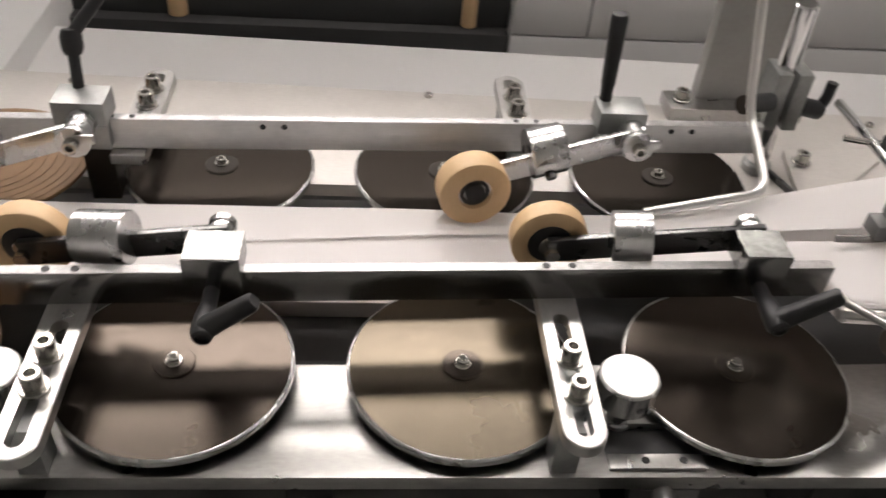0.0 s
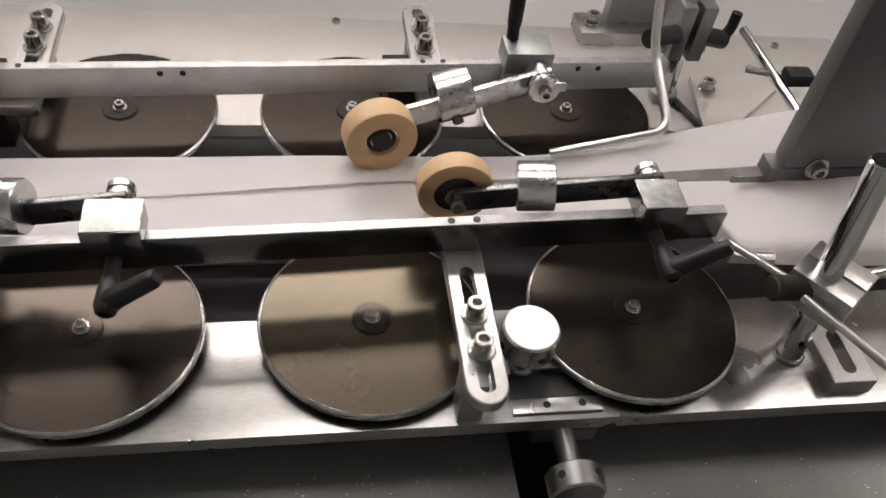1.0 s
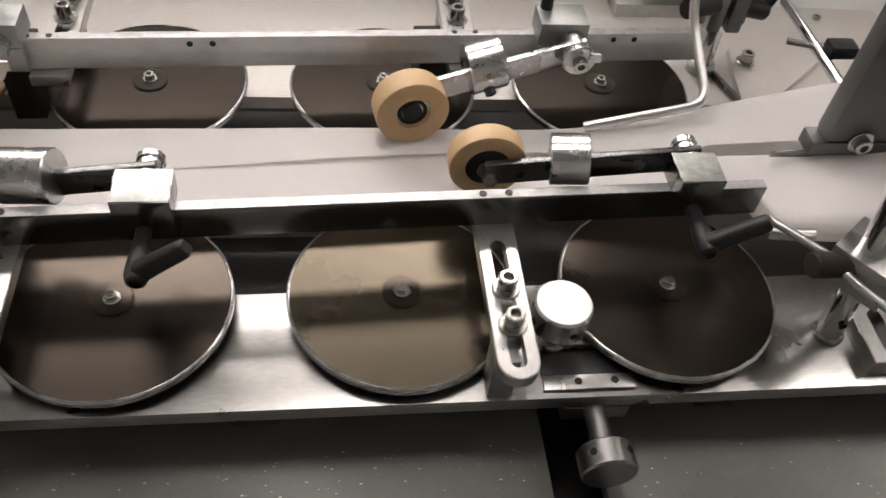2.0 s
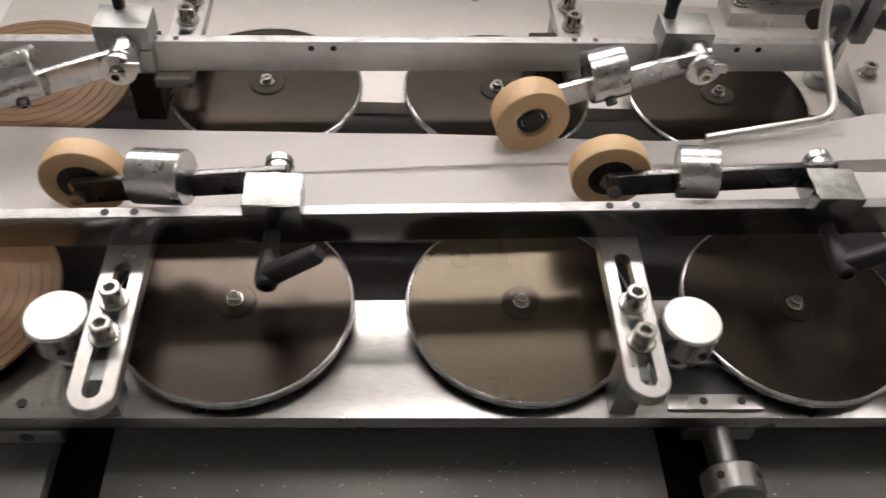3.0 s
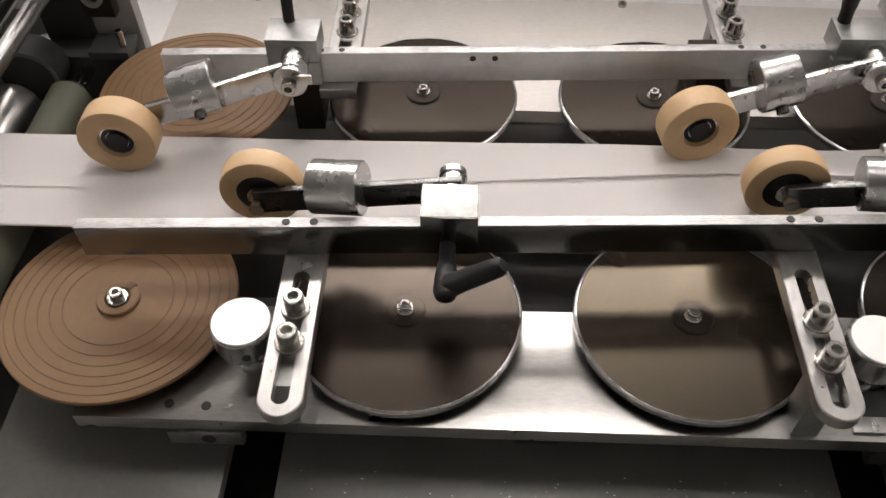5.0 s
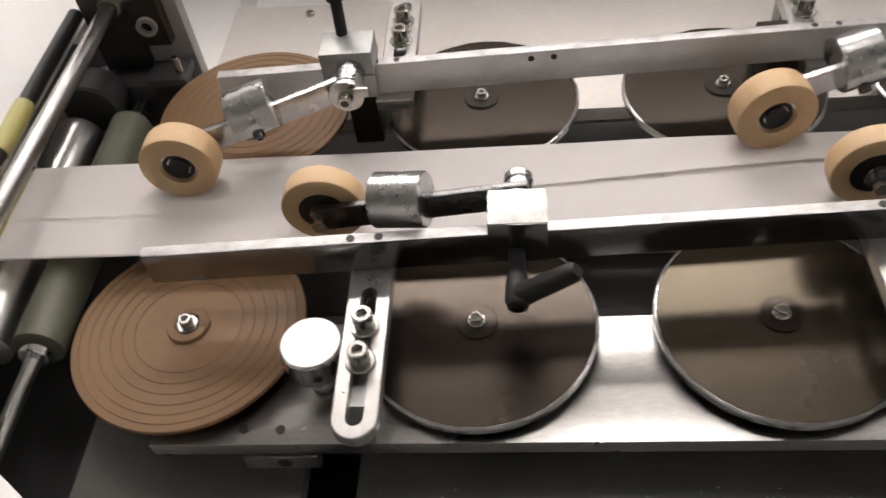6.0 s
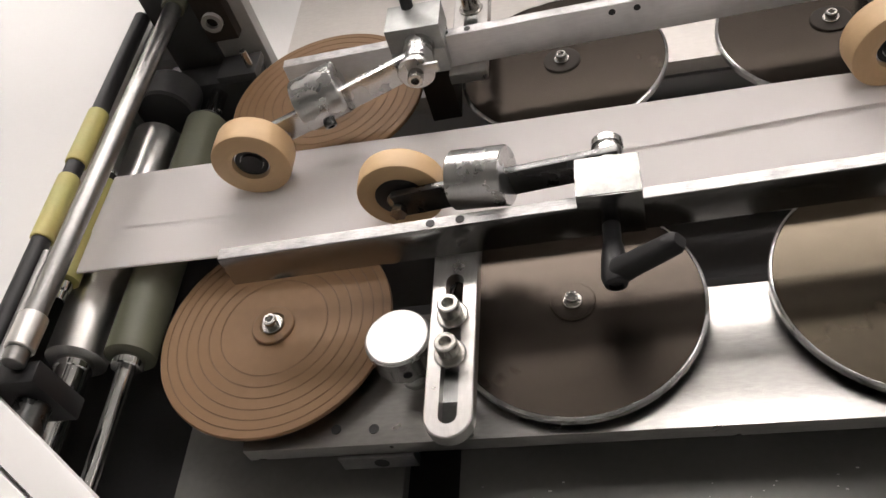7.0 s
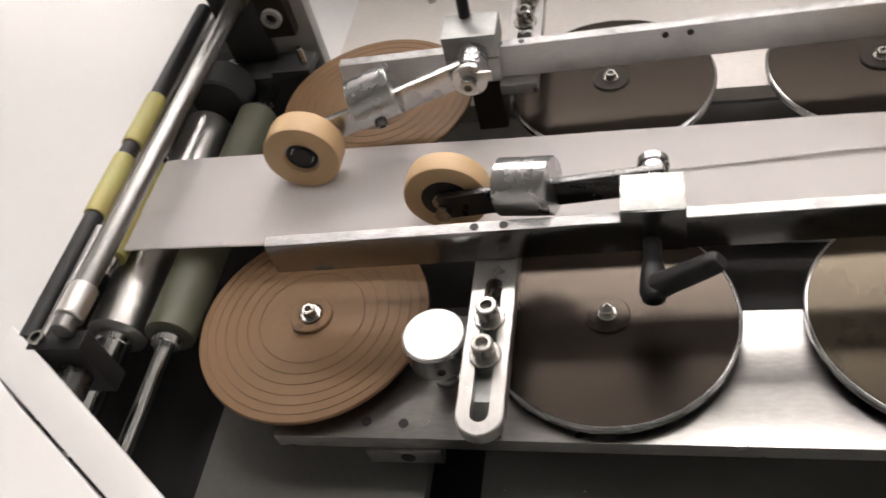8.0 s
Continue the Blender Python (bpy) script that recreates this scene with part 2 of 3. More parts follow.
# ---- room ----
tagged(finish("floor", box((-3.0, -2.6, FLOOR_Z - 0.1), (3.0, 3.4, FLOOR_Z), 0), FLOOR), "grey painted workshop floor", "floor", kind="structure")
# Walls and ceiling are out of view, added for the metal to reflect.
for name, lo, hi, mat in (("wall_north", (-3.0, 3.4, FLOOR_Z), (3.0, 3.5, 1.75), WALL), ("wall_south", (-3.0, -2.7, FLOOR_Z), (3.0, -2.6, 1.75), BOUNCEWALL),
                          ("wall_west", (-3.1, -2.7, FLOOR_Z), (-3.0, 3.5, 1.75), WALL), ("wall_east", (3.0, -2.7, FLOOR_Z), (3.1, 3.5, 1.75), WALL)):
    tagged(finish(name, box(lo, hi, 0), mat), "plain wall out of view, added for light and reflections", "wall", kind="structure")
tagged(finish("ceiling", box((-3.1, -2.7, 1.75), (3.1, 3.5, 1.85), 0), CEIL), "dull grey ceiling out of view, added for reflections", "ceiling", kind="structure")


def unseen_ceiling_light(x, y, w, d):
    t = thing("unseen_ceiling_light", (x, y, 1.745), "unseen lit panel on the ceiling, placed to light the machine", "ceiling lamp", "ceiling lamps")
    bm = box((-w / 2 - 0.03, -d / 2 - 0.03, -0.02), (w / 2 + 0.03, -d / 2, 0), 0)
    box((-w / 2 - 0.03, d / 2, -0.02), (w / 2 + 0.03, d / 2 + 0.03, 0), 0, bm)
    box((-w / 2 - 0.03, -d / 2, -0.02), (-w / 2, d / 2, 0), 0, bm)
    box((w / 2, -d / 2, -0.02), (w / 2 + 0.03, d / 2, 0), 0, bm)
    part("frame", bm, WHITE, t)
    part("diffuser", box((-w / 2, -d / 2, -0.012), (w / 2, d / 2, -0.004), 0), PANEL, t)


for lx, ly, lw, ld in LIGHTS:
    unseen_ceiling_light(lx, ly, lw, ld)

# ---- machine base ----
PLATE_X0, PLATE_X1 = -0.289, 0.8
body = thing("machine_base", (0, 0, FLOOR_Z), "black machine base under the steel plates", "machine base", kind="structure")
part("lower_body", box((-0.366, -0.6, 0), (1.2, 0.5, 0.74), 0.004), BODY, body)
for x0, x1 in ((-0.362, -0.206), (-0.171, 0.186), (0.222, 1.2)):
    part("deck_panel", box((x0, -0.6, 0.783), (x1, 0.44, 0.795), 0.001), DECK, body)
part("cross_beam", box((-0.3, 0.228, 0.795), (1.0, 0.25, 0.828), 0.001), PALEGREY, body)
part("lower_plate", box((-0.13, 0.1, 0.8125), (0.125, 0.205, 0.828), 0.001), REARPLATE, body, "dull grey plate below the rear discs")
# Black slab added to stand for the shade under the paper.
part("under_paper_shade", box((-0.3, 0.04, 0.7955), (1.0, 0.2, 0.812), 0.001), BODY, body)
part("cross_beam", box((-0.28, 0.01, 0.795), (1.0, 0.035, 0.835), 0.001), BODY, body)
for x in (-0.235, -0.02, 0.3, 0.55):
    part("pillar", box((x, -0.05, 0.795), (x + 0.03, -0.02, 0.838), 0.001), BODY, body)
    part("pillar", box((x, 0.26, 0.795), (x + 0.03, 0.34, 0.838), 0.001), BODY, body)

front_plate = thing("front_plate", (0, 0, 0), "long ground steel plate with a scratched bright surface", "steel plate")
part("plate", prism([(PLATE_X0, -0.0695), (PLATE_X1, -0.0725), (PLATE_X1, 0.035), (0.3, 0.02), (PLATE_X0, 0.016)], -0.012, 0, 0.0006), PLATE, front_plate)
rear_plate = thing("rear_plate", (0, 0, 0), "wide ground steel plate, dull and grey", "steel plate")
part("plate", prism([(-0.33, 0.222), (0.36, 0.218), (0.415, 0.2), (0.6, 0.2), (0.6, 0.362), (-0.33, 0.394)], -0.012, 0, 0.0006), REARPLATE, rear_plate)
for x, y in ((-0.255, 0.375), (0.085, 0.372), (0.36, 0.365), (0.53, 0.345)):
    part("plug_screw", lathe([(0, 0), (0.004, 0), (0.004, 0.003), (0.0034, 0.0036), (0.0016, 0.0036), (0.0016, 0.001), (0, 0.001)], pose(x, y, 0), 16), BOLT, rear_plate)


# ---- discs ----
def grey_disc(x, y, z, grow, label, face, washer):
    t = thing("drive_disc", (x, y, z), label, "disc", "drive discs")
    part("shaft", rod((0, 0, -0.012 - z), (0, 0, 0.0163), 0.011), BODY, t)
    turning = part("disc", lathe([(0, 0.0165), (0.0718 * grow, 0.0165), (0.0723 * grow, 0.017), (0.0723 * grow, 0.0219), (0.0719 * grow, 0.0223), (0, 0.0223)], seg=96), face, t)
    part("rim", lathe([(r * grow, h) for r, h in ((0.0723, 0.017), (0.0735, 0.017), (0.0742, 0.0177), (0.0742, 0.0213), (0.0734, 0.0222), (0.0724, 0.0225))], seg=96, close=True), ALLOY, turning, "bright bevelled steel rim")
    part("hub_washer", lathe([(0, 0.0223), (0.0132, 0.0223), (0.0132, 0.0233), (0.0126, 0.0238), (0, 0.0238)], seg=32), washer, turning)
    part("collar", lathe([(0, 0.0238), (0.0056, 0.0238), (0.0056, 0.0248), (0.0052, 0.0253), (0, 0.0253)], seg=24), BOLT, turning)
    part("hub_bolt", lathe([(0, 0.0253), (0.0038, 0.0253), (0.0038, 0.0288), (0.0034, 0.0293), (0.0021, 0.0293), (0.0019, 0.0265), (0, 0.0264)], seg=18), BOLT, turning)
    return turning


def brown_disc(x, y, z, label):
    t = thing("grooved_disc", (x, y, z), label, "disc", "brown discs")
    part("shaft", rod((0, 0, -0.012 - z), (0, 0, 0.0164), 0.011), BODY, t)
    prof = [(0, 0.0165), (0.0762, 0.0165), (0.0768, 0.0171), (0.0768, 0.0193), (0.0762, 0.0199)]
    for r in (0.0715, 0.0652, 0.0585, 0.051, 0.0435, 0.0355):
        prof += [(r + 0.0004, 0.02), (r + 0.00025, 0.0194), (r - 0.00025, 0.0194), (r - 0.0004, 0.02)]
    prof += [(0, 0.02)]
    turning = part("disc", lathe(prof, seg=96), BROWN, t)
    for r in (0.0715, 0.0652, 0.0585, 0.051, 0.0435, 0.0355):
        part("groove", lathe([(r + 0.00045, 0.0192), (r + 0.00045, 0.01965), (r - 0.00045, 0.01965), (r - 0.00045, 0.0192)], seg=72, close=True), GROOVE, turning)
    bm = lathe([(0, 0.02), (0.0138, 0.02), (0.0138, 0.0222), (0.0131, 0.0228), (0.0085, 0.0228), (0.0082, 0.0205), (0, 0.0205)], seg=32)
    part("hub_washer", bm, BROWN, turning)
    part("notch", box((0.009, -0.0025, 0.0205), (0.0145, 0.0025, 0.0231), 0.0003), GROOVE, turning)
    part("collar", lathe([(0, 0.0205), (0.0072, 0.0205), (0.0072, 0.0232), (0.0066, 0.0238), (0, 0.0238)], seg=24), BOLT, turning)
    part("hub_bolt", lathe([(0, 0.0238), (0.0044, 0.0238), (0.0044, 0.0285), (0.0039, 0.029), (0.0024, 0.029), (0.0022, 0.0265), (0, 0.0264)], seg=18), BOLT, turning)
    return turning


PITCH = 0.181
REAR_Y = 0.2125
FRONT_Y, FRONT_DROP, FRONT_GROW = 0.006, -0.009, 1.014
turning_front = [brown_disc(-0.2785, FRONT_Y + 0.0025, 0.0022 + FRONT_DROP, "brown fibre disc with concentric grooves on a steel plate")]
turning_rear = [brown_disc(-1.5 * PITCH, REAR_Y, 0.0022, "brown fibre disc with concentric grooves on a steel plate")]
for k in (1, 2, 3):
    face = SHEENDISC if k == 2 else DISC
    turning_front.append(grey_disc((k - 1.5) * PITCH * 1.012, FRONT_Y, FRONT_DROP, FRONT_GROW, "bronze metal disc coloured lighter for its sheen, with a bright rim" if k == 2 else "dark bronze metal disc with a bright rim", face, DISC))
    turning_rear.append(grey_disc((k - 1.5) * PITCH, REAR_Y, 0, 1.0, "dark bronze metal disc with a bright rim", DISC, HUB))


# ---- guide bars ----
def front_face(x):
    return 0.0285 + 0.038 * x


def rear_face(x):
    return 0.191 + 0.04 * x


front_bar = thing("guide_bar", Matrix.Translation((0, front_face(0), 0)) @ pose(0, 0, 0, 0, 0, math.degrees(math.atan(0.038))), "polished flat steel guide bar along the paper", "guide bar", "guide bars")
part("bar", box((-0.292, 0, 0.0475), (0.338, 0.008, 0.0725), 0.0006), STEEL, front_bar)
# Strip added on the bar so its scratched top looks lit.
part("upper_edge", box((-0.2918, 0.0002, 0.0725), (0.3378, 0.0078, 0.0729), 0.0001), EDGE, front_bar, "scratched upper edge, a strip added to look lit")
for x in (-0.163, -0.146, 0.143, 0.16):
    part("grub_screw", lathe([(0, 0), (0.0026, 0), (0.0026, 0.0004), (0, 0.0004)], pose(x, 0.004, 0.0729), 16), SOCKET, front_bar)
for x in (-0.04, 0.236):
    part("grub_screw", lathe([(0, 0), (0.0016, 0), (0.0016, 0.0005), (0, 0.0005)], pose(x, 0, 0.068, 90), 12), BOLT, front_bar)
rear_bar = thing("guide_bar", Matrix.Translation((0, rear_face(0), 0)) @ pose(0, 0, 0, 0, 0, math.degrees(math.atan(0.04))), "flat steel guide bar with a dull stained face", "guide bar", "guide bars")
part("bar", box((-0.278, 0, 0.054), (0.345, 0.008, 0.0795), 0.0006), DULL, rear_bar)
# The same added lit strip on the rear bar.
part("upper_edge", box((-0.2778, 0.0002, 0.0795), (0.3448, 0.0078, 0.0799), 0.0001), EDGE, rear_bar, "scratched upper edge, a strip added to look lit")
for x in (-0.19, 0.118):
    part("bracket", box((x, 0.009, 0.0), (x + 0.022, 0.05, 0.0538), 0.0008), HUB, rear_bar)
for x in (-0.052, -0.036, 0.268, 0.285):
    part("grub_screw", lathe([(0, 0), (0.0023, 0), (0.0023, 0.0004), (0, 0.0004)], pose(x, 0, 0.0745, 90), 16), SOCKET, rear_bar)
for x in (-0.162, -0.147, 0.142, 0.158):
    part("grub_screw", lathe([(0, 0), (0.0022, 0), (0.0022, 0.0004), (0, 0.0004)], pose(x, 0.004, 0.0799), 16), SOCKET, rear_bar)


# ---- slotted straps ----
def strap(x, y_bar, y_end, screws, z, label, spacer):
    """A slotted strap that runs from under a bar (y_bar) to its round end (y_end)."""
    t = thing("slotted_strap", (x, 0, 0), label, "strap", "bar supports")
    s = -1 if y_end < y_bar else 1
    length = abs(y_end - y_bar)
    outer = stadium(0, -length, 0, 0.013, square_top=True)
    inner = stadium(0, -length + 0.008, -0.022, 0.005)
    m = pose(0, y_bar, 0) @ (Matrix() if s < 0 else Matrix.Rotation(math.pi, 4, "Z"))
    bm = slotted(outer, inner, z - 0.0085, z)
    bmesh.ops.transform(bm, matrix=m, verts=bm.verts)
    part("strap", bm, STRAP, t)
    part("spacer", box((-0.0125, min(spacer), 0), (0.0035, max(spacer), z - 0.0085), 0.0006), BLOCK, t)
    for y in screws:
        cap_screw(t, 0, y, z, r=0.0062, h=0.011, washer=0.0088)
    part("nut_plate", box((-0.006, min(screws) - 0.008, z - 0.0145), (0.006, max(screws) + 0.008, z - 0.0085), 0.0005), BLOCK, t)


strap(-0.1535, front_face(-0.152) + 0.008, -0.0925, (-0.02, -0.0445), 0.0475, "slotted bright steel strap with two socket screws", (-0.068, -0.05))
strap(0.1525, front_face(0.152) + 0.008, -0.085, (-0.02, -0.0475), 0.0475, "slotted bright steel strap with two socket screws", (-0.068, -0.05))
strap(-0.152, rear_face(-0.152) - 0.008, 0.31, (0.248, 0.274), 0.0535, "slotted steel strap behind the rear bar", (0.262, 0.28))
strap(0.152, rear_face(0.152) - 0.008, 0.322, (0.254, 0.281), 0.0535, "slotted steel strap behind the rear bar", (0.268, 0.286))


# ---- pressure arms ----
def clamp_lever(parent, base, out, tip):
    """A black clamping lever: a hub from base along out, with an arm to tip."""
    lever = part("clamp_lever", lathe([(0, 0), (0.0048, 0), (0.0048, 0.013), (0.0056, 0.015), (0.0068, 0.024), (0.0073, 0.0345), (0.0058, 0.039), (0.004, 0.0398), (0.0036, 0.0375), (0, 0.0373)], along(base, Vector(base) + Vector(out)), 28), BLACK, parent, "black plastic clamping lever")
    a = Vector(base) + Vector(out).normalized() * 0.0315
    b = Vector(tip)
    d = (b - a).length
    m = along(a, b)
    bm = bmesh.new()
    rings = []
    for f, w, h in ((0, 0.006, 0.0068), (0.3, 0.0053, 0.006), (0.8, 0.0049, 0.0055), (0.95, 0.0046, 0.0052), (1.0, 0.0032, 0.0038)):
        rings.append([bm.verts.new(m @ Vector((w * math.copysign(abs(math.cos(q)) ** 0.6, math.cos(q)), h * math.copysign(abs(math.sin(q)) ** 0.6, math.sin(q)), f * d))) for q in [2 * math.pi * k / 16 for k in range(16)]])
    for r0, r1 in zip(rings, rings[1:]):
        for k in range(16):
            bm.faces.new((r0[k], r0[(k + 1) % 16], r1[(k + 1) % 16], r1[k]))
    bm.faces.new(rings[0][::-1])
    bm.faces.new(rings[-1])
    part("lever_arm", bm, BLACK, lever)


def rubber_wheel(parent, x, y, z, near_open, yaw=0):
    """A tan wheel on a y axis, near face at y; it turns about its own centre."""
    w = 0.0195 if near_open else 0.0155
    m = pose(x, y, z, -90, 0, yaw)
    prof = [(0.0155, 0.0), (0.0251, 0.0), (0.0264, 0.0006), (0.0268, 0.002), (0.0268, w - 0.002), (0.0264, w - 0.0006), (0.0251, w), (0.0155, w)]
    wheel = part("wheel", lathe(prof, seg=64, close=True), TAN, parent, "tan polyurethane pressure wheel", at=m)
    if near_open:
        part("hub", lathe([(0.0156, 0.0), (0.0128, 0.0004), (0.0122, 0.003), (0.0122, 0.006), (0, 0.006)], seg=40), TAN, wheel)
        part("bearing", lathe([(0.0122, 0.0042), (0.0119, 0.0032), (0.0112, 0.0032), (0.0108, 0.005), (0.0122, 0.005)], seg=36, close=True), CHROME, wheel)
        part("bearing_seal", lathe([(0.0112, 0.0046), (0.0075, 0.0046), (0.0072, 0.002), (0, 0.0018)], seg=32), BLACK, wheel)
        part("snap_ring", lathe([(0.008, 0.0046), (0.0079, 0.0036), (0.0075, 0.0036), (0.0075, 0.0046)], seg=30, close=True), CHROME, wheel)
    else:
        part("hub", lathe([(0.0156, 0.0002), (0.0145, -0.0004), (0.006, -0.0006), (0.006, -0.002), (0, -0.002)], seg=40), BLACK, wheel)
    part("backing", lathe([(0.0156, w - 0.001), (0, w - 0.001)], seg=30), BLACK, wheel)
    return wheel


def flat_arm(parent, a, b, height, thick, mat):
    a, b = Vector(a), Vector(b)
    d = (b - a)
    x = d.normalized()
    y = Vector((0, 0, 1)).cross(x).normalized()
    z = x.cross(y)
    m = Matrix((x, y, z)).transposed().to_4x4()
    m.translation = a
    part("arm", box((-0.008, -thick / 2, -height / 2), (d.length + 0.002, thick / 2, height / 2), 0.0006, m=m), mat, parent)
    return m, d.length


def counterweight(parent, centre, way, length, r, screw_side):
    """A turned weight round an arm, along way."""
    c, d = Vector(centre), Vector(way).normalized() * length / 2
    m = along(c - d, c + d)
    w = part("counterweight", lathe(rod_profile(r, length, 0.0008), m, 48), ALLOY, parent, "shiny turned aluminium counterweight")
    if screw_side:
        q = m @ pose(0, 0, length * 0.45) @ Matrix.Rotation(radians(screw_side), 4, "Z") @ pose(r - 0.003, 0, 0, 0, 90)
        part("set_screw", lathe([(0, 0), (0.0042, 0), (0.0042, 0.0065), (0.0036, 0.007), (0.0024, 0.007), (0.0022, 0.0045), (0, 0.0045)], q, 18), DARKARM, w)


WHEEL_Z = 0.0605


def front_arm(xb, xw, xk, dy, reach, width, weight, tip, name_label):
    """xb block, xw wheel, xk weight; dy shifts all towards the far side."""
    t = thing("pressure_arm", (xb, dy, 0), name_label, "pressure arm", "pressure arms")
    bm = box((-width / 2, 0.0155, 0.0595), (width / 2, 0.025, 0.0915), 0.0007)
    box((-width / 2, 0.025, 0.0735), (width / 2, 0.0435, 0.0915), 0.0007, bm)
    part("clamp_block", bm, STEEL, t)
    # Thin skin added so the scratched top looks lit against the dark sides.
    part("block_top", box((-width / 2 + 0.0006, 0.0161, 0.0915), (width / 2 - 0.0006, 0.0429, 0.0919), 0.0001), LITTOP, t, "scratched top skin of the clamp block, added to look lit")
    part("pivot_pin", lathe([(0, 0), (0.0085, 0), (0.0085, 0.010), (0.0074, 0.0108), (0.0074, 0.0125), (0.0088, 0.0132), (0.0088, 0.0175), (0.008, 0.0185), (0, 0.0185)], pose(0.001, 0.0435, 0.083, -90), 32), ALLOY, t)
    clamp_lever(t, (-0.001, 0.0155, 0.067), (0, -1, 0), tip)
    wy = 0.056 + reach
    m, n = flat_arm(t, (0, 0.047, 0.083), (xw - xb, wy, WHEEL_Z), 0.018, 0.005, DARKARM)
    q = (xk - xb) / (xw - xb)
    counterweight(t, (xk - xb, 0.047 + (wy - 0.047) * q + 0.001, 0.083 + (WHEEL_Z - 0.083) * q + 0.0065), (1, -0.16, 0.13), weight, 0.0173, 0)
    part("axle_bolt", lathe([(0, 0), (0.0052, 0), (0.0052, 0.0042), (0.0047, 0.0048), (0.0042, 0.0048), (0.0042, 0.014), (0, 0.014)], pose(xw - xb, wy - 0.009, WHEEL_Z, -90), 6), BOLT, t)
    part("axle_washer", lathe(rod_profile(0.008, 0.002, 0.0003), pose(xw - xb, wy + 0.002, WHEEL_Z, -90), 24), BOLT, t)
    return rubber_wheel(t, xw - xb, wy + 0.005, WHEEL_Z, False)


def rear_arm(xb, block_y, pin_y, xw, wheel_y, wheel_z, xp, tip, weight, name_label):
    t = thing("pressure_arm", (xb, block_y, 0), name_label, "pressure arm", "pressure arms")
    bm = box((-0.0185, 0, 0.0795), (0.0185, 0.027, 0.098), 0.0007)
    box((-0.0185, -0.001, 0.06), (0.0185, 0.008, 0.0793), 0.0007, bm)
    part("clamp_block", bm, BLOCK, t)
    px = xp - xb
    y = pin_y - block_y
    part("pivot_pin", lathe([(0, 0), (0.0102, 0), (0.0102, -y - 0.013), (0.0094, -y - 0.0122), (0.0094, -y - 0.0108), (0.0102, -y - 0.0102), (0.0102, -y - 0.008), (0.0094, -y - 0.0072), (0, -y - 0.0072)], pose(px, 0.0, 0.083, 90), 32), ALLOY, t)
    part("pivot_washer", lathe([(0, 0), (0.0118, 0), (0.0122, 0.0004), (0.0122, 0.0024), (0.0116, 0.0029), (0, 0.0029)], pose(px, y + 0.007, 0.083, 90), 32), ALLOY, t)
    part("pivot_screw", lathe([(0, 0), (0.0052, 0), (0.0052, 0.007), (0.0046, 0.0076), (0.0028, 0.0076), (0.0026, 0.004), (0, 0.004)], pose(px, y + 0.0045, 0.083, 90), 20), BOLT, t)
    part("stop_tab", box((px + 0.006, y + 0.002, 0.0835), (px + 0.016, y + 0.0045, 0.091), 0.0008), ALLOY, t)
    arm_y = y + 0.017
    m, n = flat_arm(t, (px, arm_y, 0.083), (xw - xb, wheel_y + 0.024 - block_y, wheel_z - 0.002), 0.018, 0.005, ALLOY)
    reach, length, radius, lift = weight
    middle = m @ Vector((reach, -0.001, lift))
    counterweight(t, middle, -m.col[0].to_3d(), length, radius, 215)
    part("axle", rod((xw - xb, wheel_y + 0.004 - block_y, wheel_z), (xw - xb, wheel_y + 0.03 - block_y, wheel_z), 0.004), BLACK, t)
    if tip is None:
        part("lever_handle", lathe([(0, 0), (0.0048, 0), (0.0048, 0.01), (0.0056, 0.014), (0.0066, 0.066), (0.0058, 0.07), (0, 0.071)], along((-0.011, 0.022, 0.0975), (-0.013, 0.025, 0.17)), 20), BLACK, t)
    else:
        part("lever_stem", rod((-0.004, 0.022, 0.09), (-0.006, 0.034, 0.125), 0.0042), BLACK, t)
        part("lever_knuckle", lathe([(0, 0), (0.006, 0.001), (0.0078, 0.006), (0.0078, 0.014), (0.006, 0.019), (0, 0.02)], along((-0.006, 0.033, 0.118), (-0.007, 0.039, 0.14)), 24), BLACK, t)
        part("lever_handle", bent_rod([(-0.006, 0.037, 0.132), tuple(Vector((-0.006, 0.037, 0.132)) + Vector(tip))], 0.0047), BLACK, t)
    return rubber_wheel(t, xw - xb, wheel_y - block_y, wheel_z, True, 9 if tip is None else 0)


wheel_f1 = front_arm(-0.0635, -0.187, -0.134, 0.0, 0.0, 0.034, 0.033, (0.031, -0.023, 0.0965), "spring pressure arm with clamp block, aluminium weight and tan wheel")
wheel_f2 = front_arm(0.283, 0.1525, 0.2045, 0.0125, 0.001, 0.03, 0.0258, (0.0285, -0.023, 0.0965), "spring pressure arm with clamp block, aluminium weight and tan wheel")
wheel_r1 = rear_arm(-0.18, 0.1745, 0.142, -0.2945, 0.106, WHEEL_Z, -0.178, (0.025, 0.02, 0.03), (0.067, 0.031, 0.0178, 0.0095), "pressure arm on the rear bar with a tan wheel")
wheel_r2 = rear_arm(0.222, 0.1865, 0.158, 0.106, 0.1285, WHEEL_Z, 0.230, None, (0.071, 0.027, 0.019, 0.009), "raised pressure arm on the rear bar with a tan wheel")


